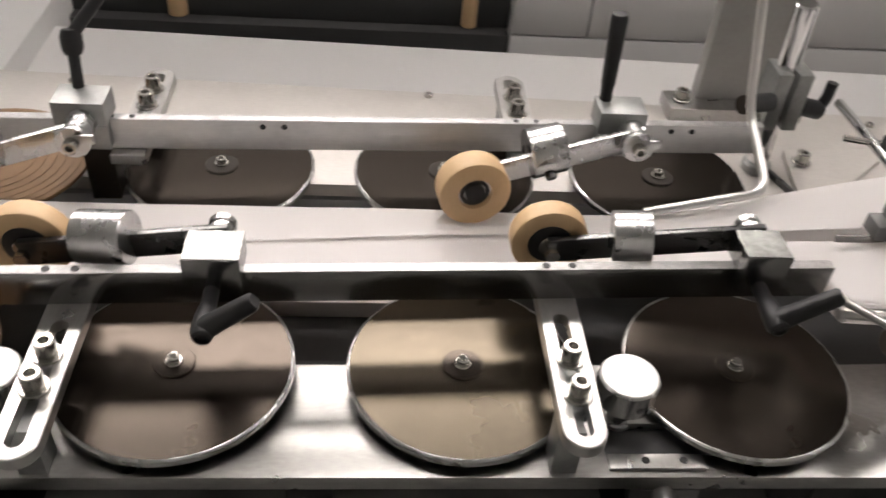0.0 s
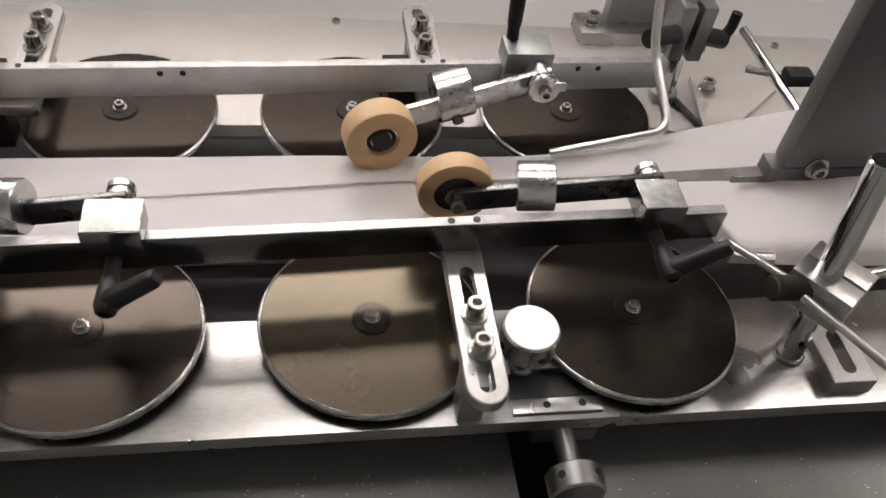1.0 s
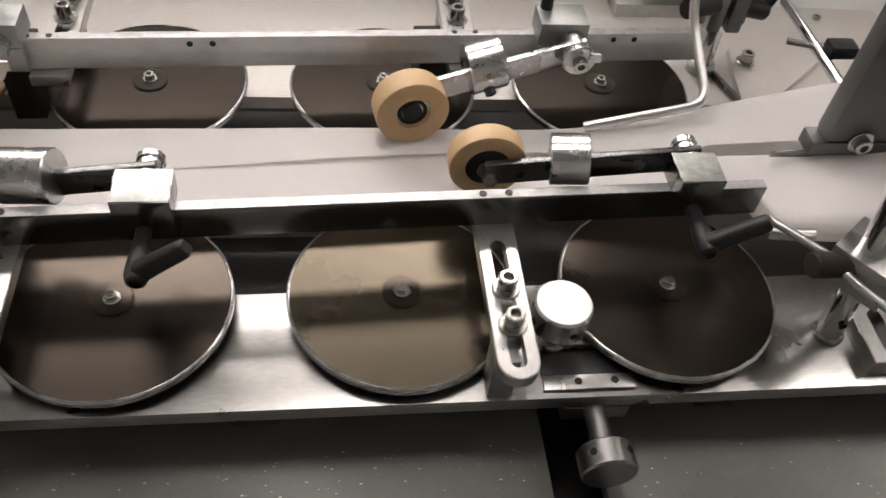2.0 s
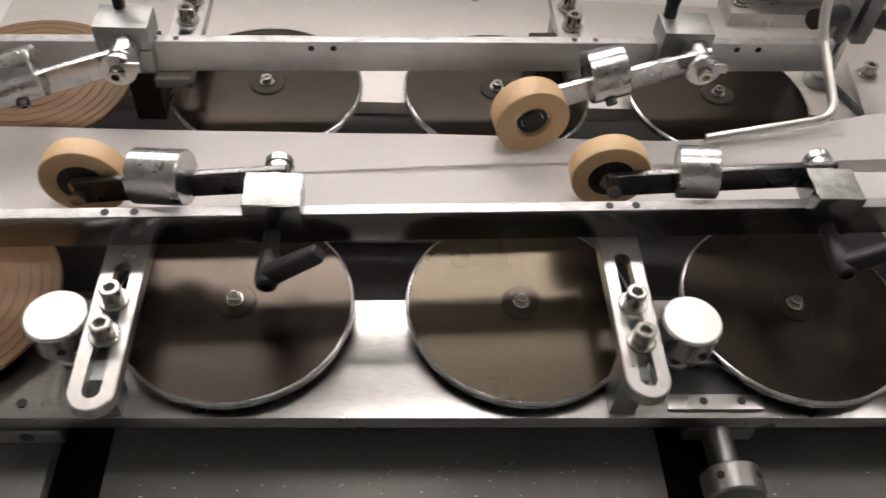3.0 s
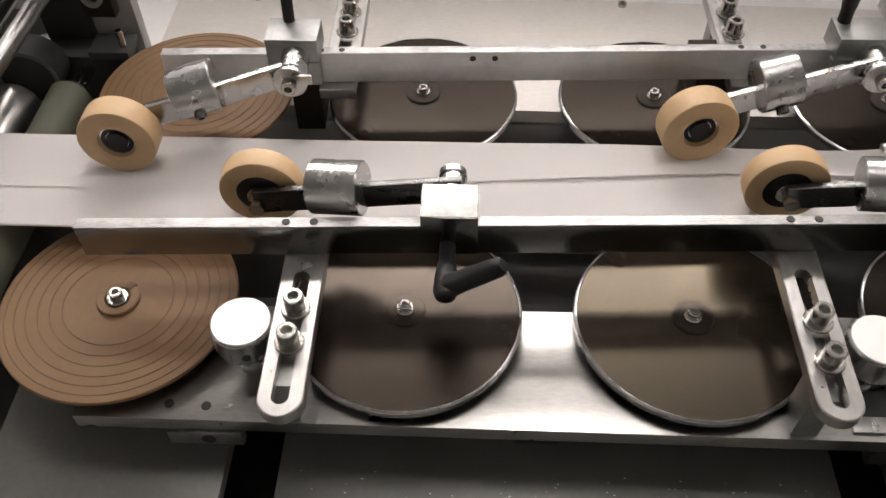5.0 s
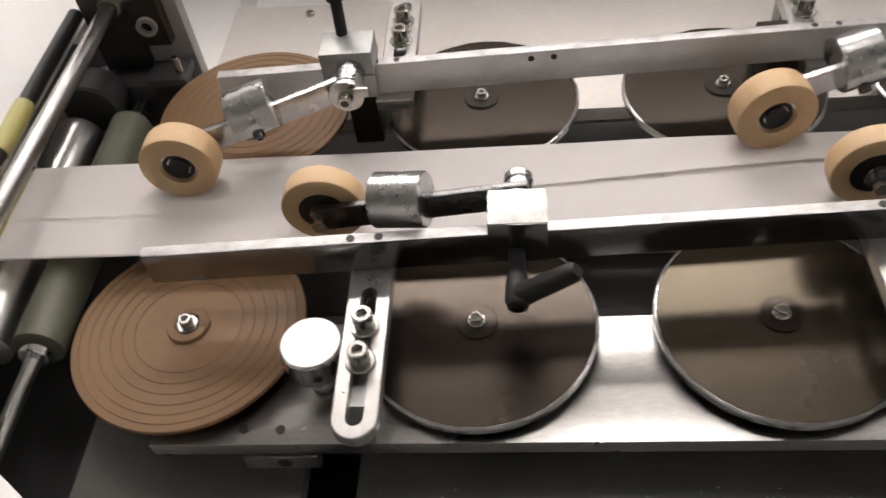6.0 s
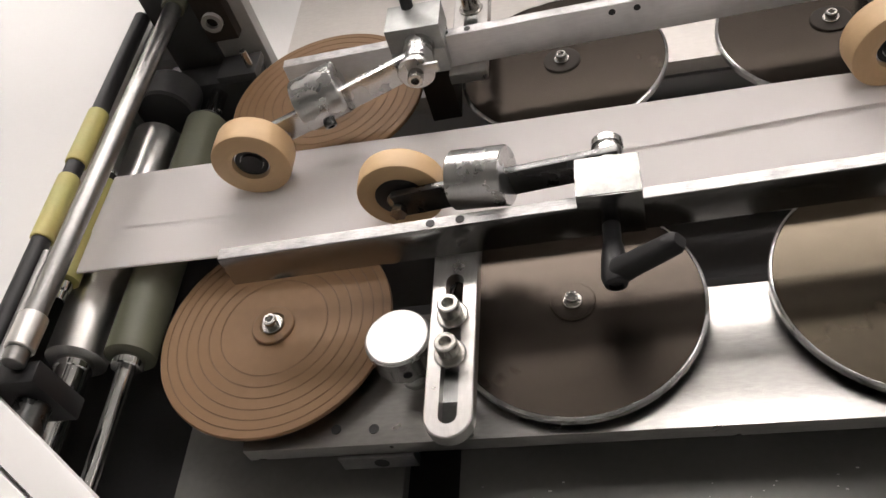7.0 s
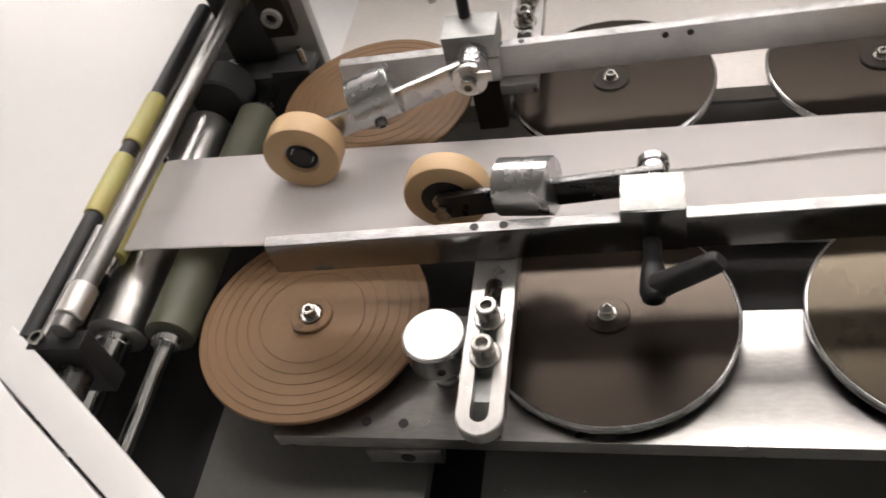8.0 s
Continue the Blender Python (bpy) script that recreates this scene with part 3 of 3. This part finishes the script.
# ---- knobs ----
def knob(x, y, label):
    t = thing("adjusting_knob", (x, y, 0), label, "knob", "knobs")
    part("stem", lathe([(0, 0), (0.009, 0), (0.009, 0.004), (0.0075, 0.005), (0.0075, 0.024), (0, 0.024)], seg=28), ALLOY, t)
    part("head", lathe([(0, 0.0235), (0.0172, 0.0235), (0.0188, 0.025), (0.0188, 0.0425), (0.0178, 0.0436), (0, 0.0436)], seg=48), ALLOY, t)
    part("head_face", lathe([(0, 0.0436), (0.0177, 0.0436), (0.0172, 0.0443), (0, 0.0446)], seg=48), KNOBFACE, t, "frosted bright knob face")
    for a in (-75, 15, 105, 195):
        part("side_hole", lathe([(0, 0), (0.0026, 0), (0.0026, 0.0006), (0, 0.0006)], Matrix.Rotation(radians(a), 4, "Z") @ pose(0.0185, 0, 0.032, 0, 90), 16), SOCKET, t)


knob(-0.186, -0.0275, "silver round knob with side holes on a steel plate")
knob(0.189, -0.0285, "silver round knob with side holes on a steel plate")
side_knob = thing("adjusting_knob", (0.2125, -0.075, -0.016), "silver round knob on a shaft below the plate edge", "knob", "knobs")
part("shaft", rod((0, 0.005, 0), (0, -0.028, 0), 0.0072), WORN, side_knob)
part("head", lathe([(0, 0), (0.0165, 0), (0.018, 0.0012), (0.018, 0.0165), (0.0168, 0.018), (0, 0.018)], pose(0, -0.024, 0, 90), 48), WORN, side_knob)
for a in (50, 130, 230, 310):
    part("side_hole", lathe([(0, 0), (0.0026, 0), (0.0026, 0.0005), (0, 0.0005)], pose(0, -0.032, 0, 90) @ Matrix.Rotation(radians(a), 4, "Z") @ pose(0.0177, 0, 0, 0, 90), 16), SOCKET, side_knob)


def edge_bracket(x0, x1, hole):
    t = thing("edge_bracket", ((x0 + x1) / 2, -0.068, -0.0268), "small flat steel bracket below the plate edge", "bracket", "edge brackets")
    w = (x1 - x0) / 2
    part("bracket", box((-w, -0.0035, 0), (w, 0.0035, 0.014), 0.0005), WORN, t)
    if hole:
        part("hole", lathe([(0, 0), (0.0045, 0), (0.0045, 0.0004), (0, 0.0004)], pose(0.002, -0.0035, 0.007, 90), 20), SOCKET, t)


edge_bracket(-0.234, -0.188, True)
edge_bracket(0.192, 0.236, False)
slide = thing("slide_block", (0.207, -0.055, 0.0), "steel slide block with two screw holes", "slide block")
part("block", box((-0.03, -0.0115, 0.0002), (0.03, -0.001, 0.0035), 0.0005), STRAP, slide)
part("carrier", box((-0.026, 0.02, 0.0002), (0.03, 0.034, 0.006), 0.0005), PLATE, slide)
# Slot drawn as a black slab, its shade put into the colour.
part("slot", box((-0.03, 0.0002, 0.0002), (0.042, 0.0196, 0.0008), 0.0002), BODY, slide, "flat dark slab for the shade in the plate's slot")
for x in (-0.007, 0.017):
    part("screw_hole", lathe([(0, 0), (0.0026, 0), (0.0026, 0.0004), (0, 0.0004)], pose(x, -0.006, 0.0035), 16), SOCKET, slide)
for x, y in ((-0.232, -0.059), (-0.209, -0.06)):
    part("plate_screw", lathe([(0, 0), (0.003, 0), (0.003, 0.0005), (0, 0.0005)], pose(x, y, 0), 16), SOCKET, front_plate)

# ---- paper web ----
def smooth(q):
    q = max(0.0, min(1.0, q))
    return q * q * (3 - 2 * q)


def paper_web():
    rows = []
    xs = [-0.425 + 1.2 * i / 160 for i in range(161)]
    for x in xs:
        f = smooth((x - 0.02) / 0.5)
        rise = smooth((x - 0.15) / 0.4)
        h = 0.0022 + 0.032 * rise + 0.0015 * max(0.0, min(1.0, (x + 0.12) / 0.2))
        near = 0.0305 - 0.03 * f
        if x > -0.29:
            near = max(near, front_face(min(x, 0.3)) + 0.0095 - 0.03 * max(0, f - 0.3)) if x < 0.34 else near
        far = 0.1175 + 0.045 * smooth((x - 0.2) / 0.3)
        seam = 0.066 + 0.072 * max(0.0, min(0.36, x + 0.23)) - 0.006 * rise
        gap = 0.013 * f - 0.004 * (1 - f)
        dip = 0.003 * smooth((x + 0.12) / 0.2)
        z0 = 0.0568 - 0.01 * f
        r = h / 2
        pts = []
        n = 10
        for i in range(n + 1):
            q = i / n
            pts.append((seam - gap + (near + r - seam + gap) * q, z0 + h - (0.004 * f + dip * (1 - f)) * (1 - q) ** 1.5))
        for i in range(1, 9):
            a = math.pi / 2 + math.pi * i / 9
            pts.append((near + r + r * math.cos(a), z0 + r + r * math.sin(a)))
        for i in range(n + 1):
            pts.append((near + r + (far - near - 2 * r) * i / n, z0))
        for i in range(1, 9):
            a = -math.pi / 2 + math.pi * i / 9
            pts.append((far - r + r * math.cos(a), z0 + r + r * math.sin(a)))
        for i in range(n + 1):
            q = i / n
            pts.append((far - r + (seam + gap * 0.4 - far + r) * q, z0 + h + 0.0009 * q * (1 - f) - 0.004 * f * q * q))
        wave = 0.0004 * math.sin(x * 31) * math.sin(x * 13 + 1)
        drop = 0.0253 * (1 - rise)
        rows.append([(x, y + drop * (0.93 + 1.5 * (y - 0.03)), z + wave - drop) for y, z in pts])
    n = len(rows[0])
    t = thing("paper_web", (0, 0, 0.031), "white paper web folded lengthwise into a flat tube", "paper")
    for name, lo, hi in (("near_flap", 0, 18), ("bottom_sheet", 18, n - 19), ("far_flap", n - 19, n - 1)):
        bm = bmesh.new()
        grid = [[bm.verts.new((p[0], p[1], p[2] - 0.031)) for p in row[lo:hi + 1]] for row in rows]
        for a, b in zip(grid, grid[1:]):
            for i in range(len(a) - 1):
                bm.faces.new((a[i], a[i + 1], b[i + 1], b[i]))
        part(name, bm, PAPER, t)
    return t


paper = paper_web()

# ---- roller station ----
def roller(name, a, b, r, mat, shaft_a, shaft_b, shaft_r, label):
    t = thing(name, (a[0], a[1], a[2]), label, "roller", "rollers")
    n = b[1] - a[1]
    ob = part("sleeve", lathe([(0, 0), (r - 0.002, 0), (r, 0.001), (r, n - 0.001), (r - 0.002, n), (0, n)], pose(0, 0, 0, -90), 48), mat, t)
    part("shaft", rod((0, shaft_a - a[1], 0), (0, shaft_b - a[1], 0), shaft_r, 0.0004), CHROME, t)
    for y in (-0.008, n):
        part("end_collar", lathe(rod_profile(r * 0.62, 0.008, 0.0008), pose(0, y, 0, -90), 32), BLACK if y > 0 else CHROME, t)
    return t


roller("rubber_roller", (-0.38, -0.003, 0.008), (-0.38, 0.218, 0.008), 0.0169, OLIVE, -0.1, 0.3, 0.0056, "olive rubber roller on a chrome shaft")
roller("steel_roller", (-0.4285, 0.004, -0.001), (-0.4285, 0.22, -0.001), 0.0205, SATIN, -0.1, 0.3, 0.0117, "bright steel roller below the paper")
roller("belt_roller", (-0.4345, 0.05, 0.029), (-0.4345, 0.143, 0.029), 0.009, YELLOW, 0.035, 0.155, 0.004, "yellow rubber roller where the paper leaves")
top_shaft = thing("top_shaft", (-0.3935, 0, 0.085), "chrome shaft across the roller station", "shaft")
part("shaft", rod((0.0012, -0.052, 0), (0.0085, 0.286, 0), 0.0066, 0.0005), WORN, top_shaft)
part("collar", rod((0.0015, -0.043, 0), (0.002, -0.02, 0), 0.0085, 0.0008), SATIN, top_shaft)
part("end_bush", rod((0.0078, 0.27, 0), (0.0084, 0.286, 0), 0.009, 0.0008), OLIVE, top_shaft)
tape_bar = thing("banded_roller", (-0.4235, 0, 0.073), "yellow and black banded thin roller", "roller", "rollers")
part("core", rod((0, -0.05, 0), (0, 0.285, 0), 0.0062), BLACK, tape_bar)
for y0, y1 in ((0.05, 0.105), (0.118, 0.17)):
    part("band", rod((0, y0, 0), (0, y1, 0), 0.0075, 0.0006), YELLOW, tape_bar, "yellow rubber band sleeve")
thin_shaft = thing("thin_shaft", (-0.409, 0, 0.078), "thin steel shaft beside the chrome shaft", "shaft")
part("shaft", rod((0, -0.055, 0), (0, 0.035, 0), 0.003), WORN, thin_shaft)
part("support_block", box((-0.008, -0.06, -0.045), (0.028, -0.046, 0.001), 0.0015), BLACK, thin_shaft)
part("journal", rod((0.012, -0.0605, -0.024), (0.012, -0.115, -0.024), 0.0105, 0.0006), DARKARM, thin_shaft, "dark polished journal below the support block")
part("eye_bolt", lathe([(0.003, 0), (0.005, 0), (0.005, 0.003), (0.003, 0.003)], pose(-0.002, -0.053, 0.001), 20, close=True), BOLT, thin_shaft)

frame_far = thing("machine_frame", (-0.38, 0.287, FLOOR_Z), "dark steel side frame of the roller station", "machine frame")
part("frame_plate", box((-0.036, 0, 0), (0.043, 0.013, 1.06), 0.001), GREY, frame_far)
part("inner_plate", box((-0.036, -0.03, 0), (0.036, -0.0005, 0.868), 0.001), BODY, frame_far)
part("inner_cover", box((-0.036, -0.006, 0.8685), (0.006, -0.0005, 1.05), 0.001), BODY, frame_far)
part("bearing_block", box((0.0065, -0.012, 0.895), (0.032, -0.0005, 0.938), 0.001), HUB, frame_far)
part("bearing_bush", lathe([(0.005, 0), (0.0085, 0), (0.0085, 0.004), (0.005, 0.004)], pose(0.018, -0.012, 0.915, 90), 28, close=True), GREY, frame_far)
part("lug", box((0.008, -0.034, 0.8685), (0.042, -0.0065, 0.876), 0.0008), BODY, frame_far)
part("lug_screw", rod((0.036, -0.025, 0.876), (0.036, -0.025, 0.892), 0.003), BOLT, frame_far)
part("stop_pin", rod((0.004, -0.03, 0.856), (0.004, -0.052, 0.856), 0.0035), CHROME, frame_far)
part("gear_hub", lathe(rod_profile(0.024, 0.03, 0.002), pose(-0.035, -0.03, 0.868, 90), 40), BODY, frame_far)
frame_near = thing("machine_frame", (-0.38, -0.12, FLOOR_Z), "black steel side frame behind the white guard", "machine frame")
part("frame_plate", prism([(-0.3, -0.06), (0.0, -0.06), (0.0, -0.01), (-0.3, -0.01)], 0, 0.84, 0.001), BODY, frame_near)
part("latch_pin", rod((0.078, -0.042, 0.887), (0.078, -0.042, 0.9), 0.0032), CHROME, frame_near)
part("latch_bracket", box((-0.02, -0.055, 0.8405), (0.086, -0.034, 0.8695), 0.001), BODY, frame_near)
part("latch_plate", box((0.072, -0.05, 0.87), (0.09, -0.036, 0.89), 0.001), DULL, frame_near)
station = thing("station_body", (-0.6, 0, FLOOR_Z), "black inner body of the roller station", "machine base", kind="structure")
part("inner_body", box((-0.25, -0.11, 0), (0.23, 0.235, 0.74), 0.002), BODY, station)

cover = thing("white_cover", (-0.43, 0, FLOOR_Z), "large white enamelled machine cover", "machine cover")
part("top_panel", box((-1.2, -0.06, 0.9), (-0.0035, 1.0, 0.914), 0.0015), WHITE, cover)
part("front_wall", box((-1.2, -0.058, 0), (-0.2, 0.99, 0.899), 0.001), WHITE, cover)
part("rear_panel", box((-0.003, 0.302, 0), (0.094, 1.0, 0.838), 0.0015), WHITE, cover)
guard = thing("white_guard", (0, 0, FLOOR_Z), "white painted sheet guard with a folded lip", "machine guard")
part("guard_panel", prism([(-1.2, -0.075), (-0.43, -0.075), (-0.405, -0.094), (-0.17, -0.255), (-0.17, -0.6), (-1.2, -0.6)], 0.915, 0.93, 0.0012), WHITE, guard)
part("lip", prism([(-0.436, -0.0415), (-0.42, -0.053), (-0.19, -0.222), (-0.174, -0.25), (-0.409, -0.0885), (-0.433, -0.0725)], 0.915, 0.9285, 0.0012), WHITE, guard)
part("skirt", prism([(-1.2, -0.09), (-0.44, -0.09), (-0.19, -0.27), (-0.19, -0.58), (-1.2, -0.58)], 0, 0.914, 0.001), WHITE, guard)

# ---- rear stand with folding rod ----
stand = thing("clamp_stand", (0.381, 0.262, 0.0), "round steel post with a split clamp and black knobs", "clamp stand", "clamp stands")
part("foot", lathe(rod_profile(0.013, 0.009, 0.001), seg=32), BLOCK, stand)
cap_screw(stand, 0.043, 0.002, 0.0072, r=0.006, h=0.009, washer=0.0085)
part("post", rod((0, 0, 0.009), (-0.012, -0.01, 0.165), 0.0095, 0.0015, 32), CHROME, stand)
for x in (-0.02, -0.002):
    part("jaw", box((x, -0.022, 0.055), (x + 0.013, 0.008, 0.108), 0.002), BLOCK, stand)
part("jaw_screw", rod((-0.025, -0.012, 0.062), (0.016, -0.012, 0.062), 0.004), BOLT, stand)
part("clamp_knob", rod((-0.048, -0.034, 0.086), (-0.018, -0.02, 0.082), 0.008, 0.0015, 32), BLACK, stand, "black cylindrical clamp knob")
part("knob_face", rod((-0.0492, -0.0346, 0.0862), (-0.048, -0.034, 0.086), 0.008, 0.0004, 32), HUB, stand)
part("lever_stem", rod((0.011, -0.01, 0.074), (0.036, -0.004, 0.066), 0.0082, 0.0015, 28), BLACK, stand, "black plastic clamping lever")
part("lever_arm", bent_rod([(0.033, -0.004, 0.067), (0.039, -0.003, 0.076), (0.04, -0.002, 0.092)], 0.0048, turn=0.005), BLACK, stand)
fold_rod = thing("folding_rod", (0.329, 0.14, 0.062), "bent thin steel rod that folds the paper", "rod")
part("rod", bent_rod([(-0.092, -0.004, -0.019), (0.0, 0.0, 0.0), (-0.003, 0.062, 0.034), (-0.022, 0.066, 0.135)], 0.0036, turn=0.014), SATIN, fold_rod)
foot_plate = solid("angled_plate", prism([(0.402, 0.207), (0.432, 0.211), (0.508, 0.276), (0.505, 0.292), (0.415, 0.285)], 0.0002, 0.007, 0.0006), REARPLATE, "flat angled steel plate screwed to the plate", "steel plate")
ridge = thing("angle_bar", (0.397, 0.232, 0.0), "small steel angle bar beside the post", "bracket")
part("bar", box((-0.002, -0.03, 0.0), (0.002, 0.03, 0.006), 0.0005, m=pose(0, 0, 0.0002, 0, 0, 18)), DARKARM, ridge)

post_a = thing("upright_post", (0.39, 0.358, 0.0), "broad grey steel upright on a bolted foot", "upright", "uprights")
part("foot", box((-0.07, -0.016, 0), (0.06, 0.02, 0.014), 0.0008), STRAP, post_a)
cap_screw(post_a, -0.055, 0.002, 0.014, r=0.0065, h=0.009, washer=0.009)
cap_screw(post_a, 0.048, 0.002, 0.014, r=0.0065, h=0.009, washer=0.009)
part("upright", box((-0.04, 0.004, 0.014), (0.045, 0.02, 0.9), 0.001), GREY, post_a)
post_b = thing("upright_post", (0.43, 0.083, 0.066), "dark grey steel upright with a chamfered edge and bolt", "upright", "uprights")
part("foot", box((-0.046, -0.004, 0), (0.05, 0.014, 0.012), 0.001), DARKPOST, post_b)
part("upright", box((-0.038, -0.004, 0.012), (0.042, 0.014, 0.83), 0.004), DARKPOST, post_b)
part("overhead_arm", box((-0.03, 0.0145, 0.76), (0.03, 0.278, 0.82), 0.002), GREY, post_b)
cap_screw(post_b, 0, 0, 0, r=0.006, h=0.006, washer=0.009, m=pose(-0.012, -0.004, 0.014, 90))
cap_screw(post_b, 0, 0, 0, r=0.006, h=0.02, washer=0.009, m=pose(0.042, 0.005, 0.03, 0, 90))
part("former_blade", box((-0.07, 0.001, -0.006), (0.2, 0.0025, -0.0003), 0.0003), STEEL, post_b, "thin steel former blade")
stay = thing("stay_rod", (0.447, 0.22, 0.06), "thin steel rod with a small black wing knob", "rod")
part("rod", rod((-0.001, 0.06, 0.002), (0.004, -0.07, 0.0), 0.0045), CHROME, stay)
part("wing_knob", box((0.006, -0.022, 0.0), (0.03, -0.006, 0.012), 0.003), BLACK, stay)
part("cross_pin", rod((-0.02, 0.004, 0.0), (0.012, -0.01, 0.003), 0.003), BOLT, stay)

# ---- near stand ----
def foot_bar():
    bm = slotted(stadium(0, -0.022, 0.033, 0.016, square_top=True), stadium(0, -0.01, 0.026, 0.0052), 0.0, 0.014)
    bmesh.ops.transform(bm, matrix=pose(0.031, 0, 0, 0, 0, 180), verts=bm.verts)
    return bm


near_stand = thing("clamp_stand", (0.384, -0.03, 0.0), "round steel post with a split clamp and thin rods", "clamp stand", "clamp stands")
part("post", rod((0, 0, 0), (-0.012, 0.012, 0.175), 0.0088, 0.0012, 32), CHROME, near_stand)
part("post_foot", lathe([(0, 0), (0.0105, 0), (0.0105, 0.004), (0.009, 0.0055), (0, 0.0055)], seg=28), BOLT, near_stand)
part("post_hole", lathe([(0, 0), (0.0028, 0), (0.0028, 0.0005), (0, 0.0005)], pose(-0.002, -0.0085, 0.022, 90), 14), SOCKET, near_stand)
part("foot", foot_bar(), STRAP, near_stand)
for x in (-0.016, 0.0045):
    part("jaw", box((x, -0.016, 0.056), (x + 0.0185, 0.026, 0.084), 0.001, m=Matrix.Rotation(radians(38), 4, "Z")), STRAP, near_stand)
part("clamp_knob", rod((-0.044, 0.002, 0.075), (-0.014, 0.004, 0.072), 0.0085, 0.0012, 32), HUB, near_stand, "dark cylindrical clamp knob")
part("guide_rod", bent_rod([(-0.055, 0.047, 0.07), (-0.024, 0.012, 0.07)], 0.0028), STRAP, near_stand)
part("guide_rod", bent_rod([(-0.027, 0.003, 0.073), (0.045, -0.113, 0.068)], 0.0028), STRAP, near_stand)
part("cross_pin", rod((-0.053, 0.042, 0.06), (-0.02, 0.04, 0.06), 0.0042), STRAP, near_stand)
part("cross_pin", rod((0.02, 0.012, 0.07), (0.055, 0.018, 0.07), 0.004), CHROME, near_stand)

# ---- far side ----
table = thing("white_table", (0.2, 0.555, FLOOR_Z, 0, 0, -2.2), "white enamelled table behind the machine", "table")
part("tabletop", box((-0.9, -0.168, 0.79), (1.6, 0.0, 0.808), 0.002), WHITE, table)
part("front_panel", box((-0.9, -0.12, 0), (1.6, -0.02, 0.7895), 0.001), WHITE, table)
unit = thing("grey_cabinet", (0.2, 0.62, FLOOR_Z), "grey machine cabinet with a black block for its shaded opening", "cabinet")
part("lower_panel", box((-0.9, 0, 0), (0.0, 0.3, 0.798), 0.002), BODY, unit)
part("lower_panel", box((0.002, 0, 0), (1.6, 0.3, 0.798), 0.002), WHITE, unit)
# Solid black block that stands for the shade in the opening.
part("recess_shade", box((-0.6, 0.02, 0.7985), (0.0, 0.3, 0.85), 0.001), BODY, unit)
part("upper_panel", box((-0.9, 0.05, 0.852), (0.0, 0.3, 1.3), 0.003), PALEGREY, unit)
for x0, x1 in ((0.003, 0.098), (0.101, 0.55), (0.553, 1.2)):
    part("door_panel", box((x0, 0.0, 0.8), (x1, 0.3, 1.3), 0.002), WHITE, unit)
part("inner_roller", rod((-0.05, 0.02, 0.8), (-0.05, 0.02, 0.845), 0.01), TAN, unit)
part("inner_roller", rod((-0.41, 0.02, 0.8), (-0.41, 0.02, 0.845), 0.012), TAN, unit)

# ---- dust on the deck ----
dust = bmesh.new()
for i in range(170):
    x, y = random.uniform(-0.16, 0.18), random.uniform(-0.14, -0.072)
    if random.random() < 0.3:
        x = random.uniform(0.24, 0.5)
    s = random.uniform(0.0002, 0.0007)
    box((x - s, y - s * 0.6, -0.0551), (x + s * random.uniform(0.8, 2.2), y + s * 0.6, -0.0547), 0, dust)
solid("paper_dust", dust, SPECK, "white specks of paper dust on the deck", "dust", kind="stuff")


def motions():
    steps = [i * 0.1 for i in range(81)]
    spin = 300.0
    for ob in turning_front:
        walk(ob, [(t, pose(0, 0, 0, 0, 0, spin * t)) for t in steps])
    for ob in turning_rear:
        walk(ob, [(t, pose(0, 0, 0, 0, 0, -spin * t)) for t in steps])
    for ob in (wheel_f1, wheel_f2, wheel_r1):
        base = ob.matrix_basis.copy()
        walk(ob, [(t, base @ pose(0, 0, 0, 0, 0, 600.0 * t)) for t in steps])


motions()
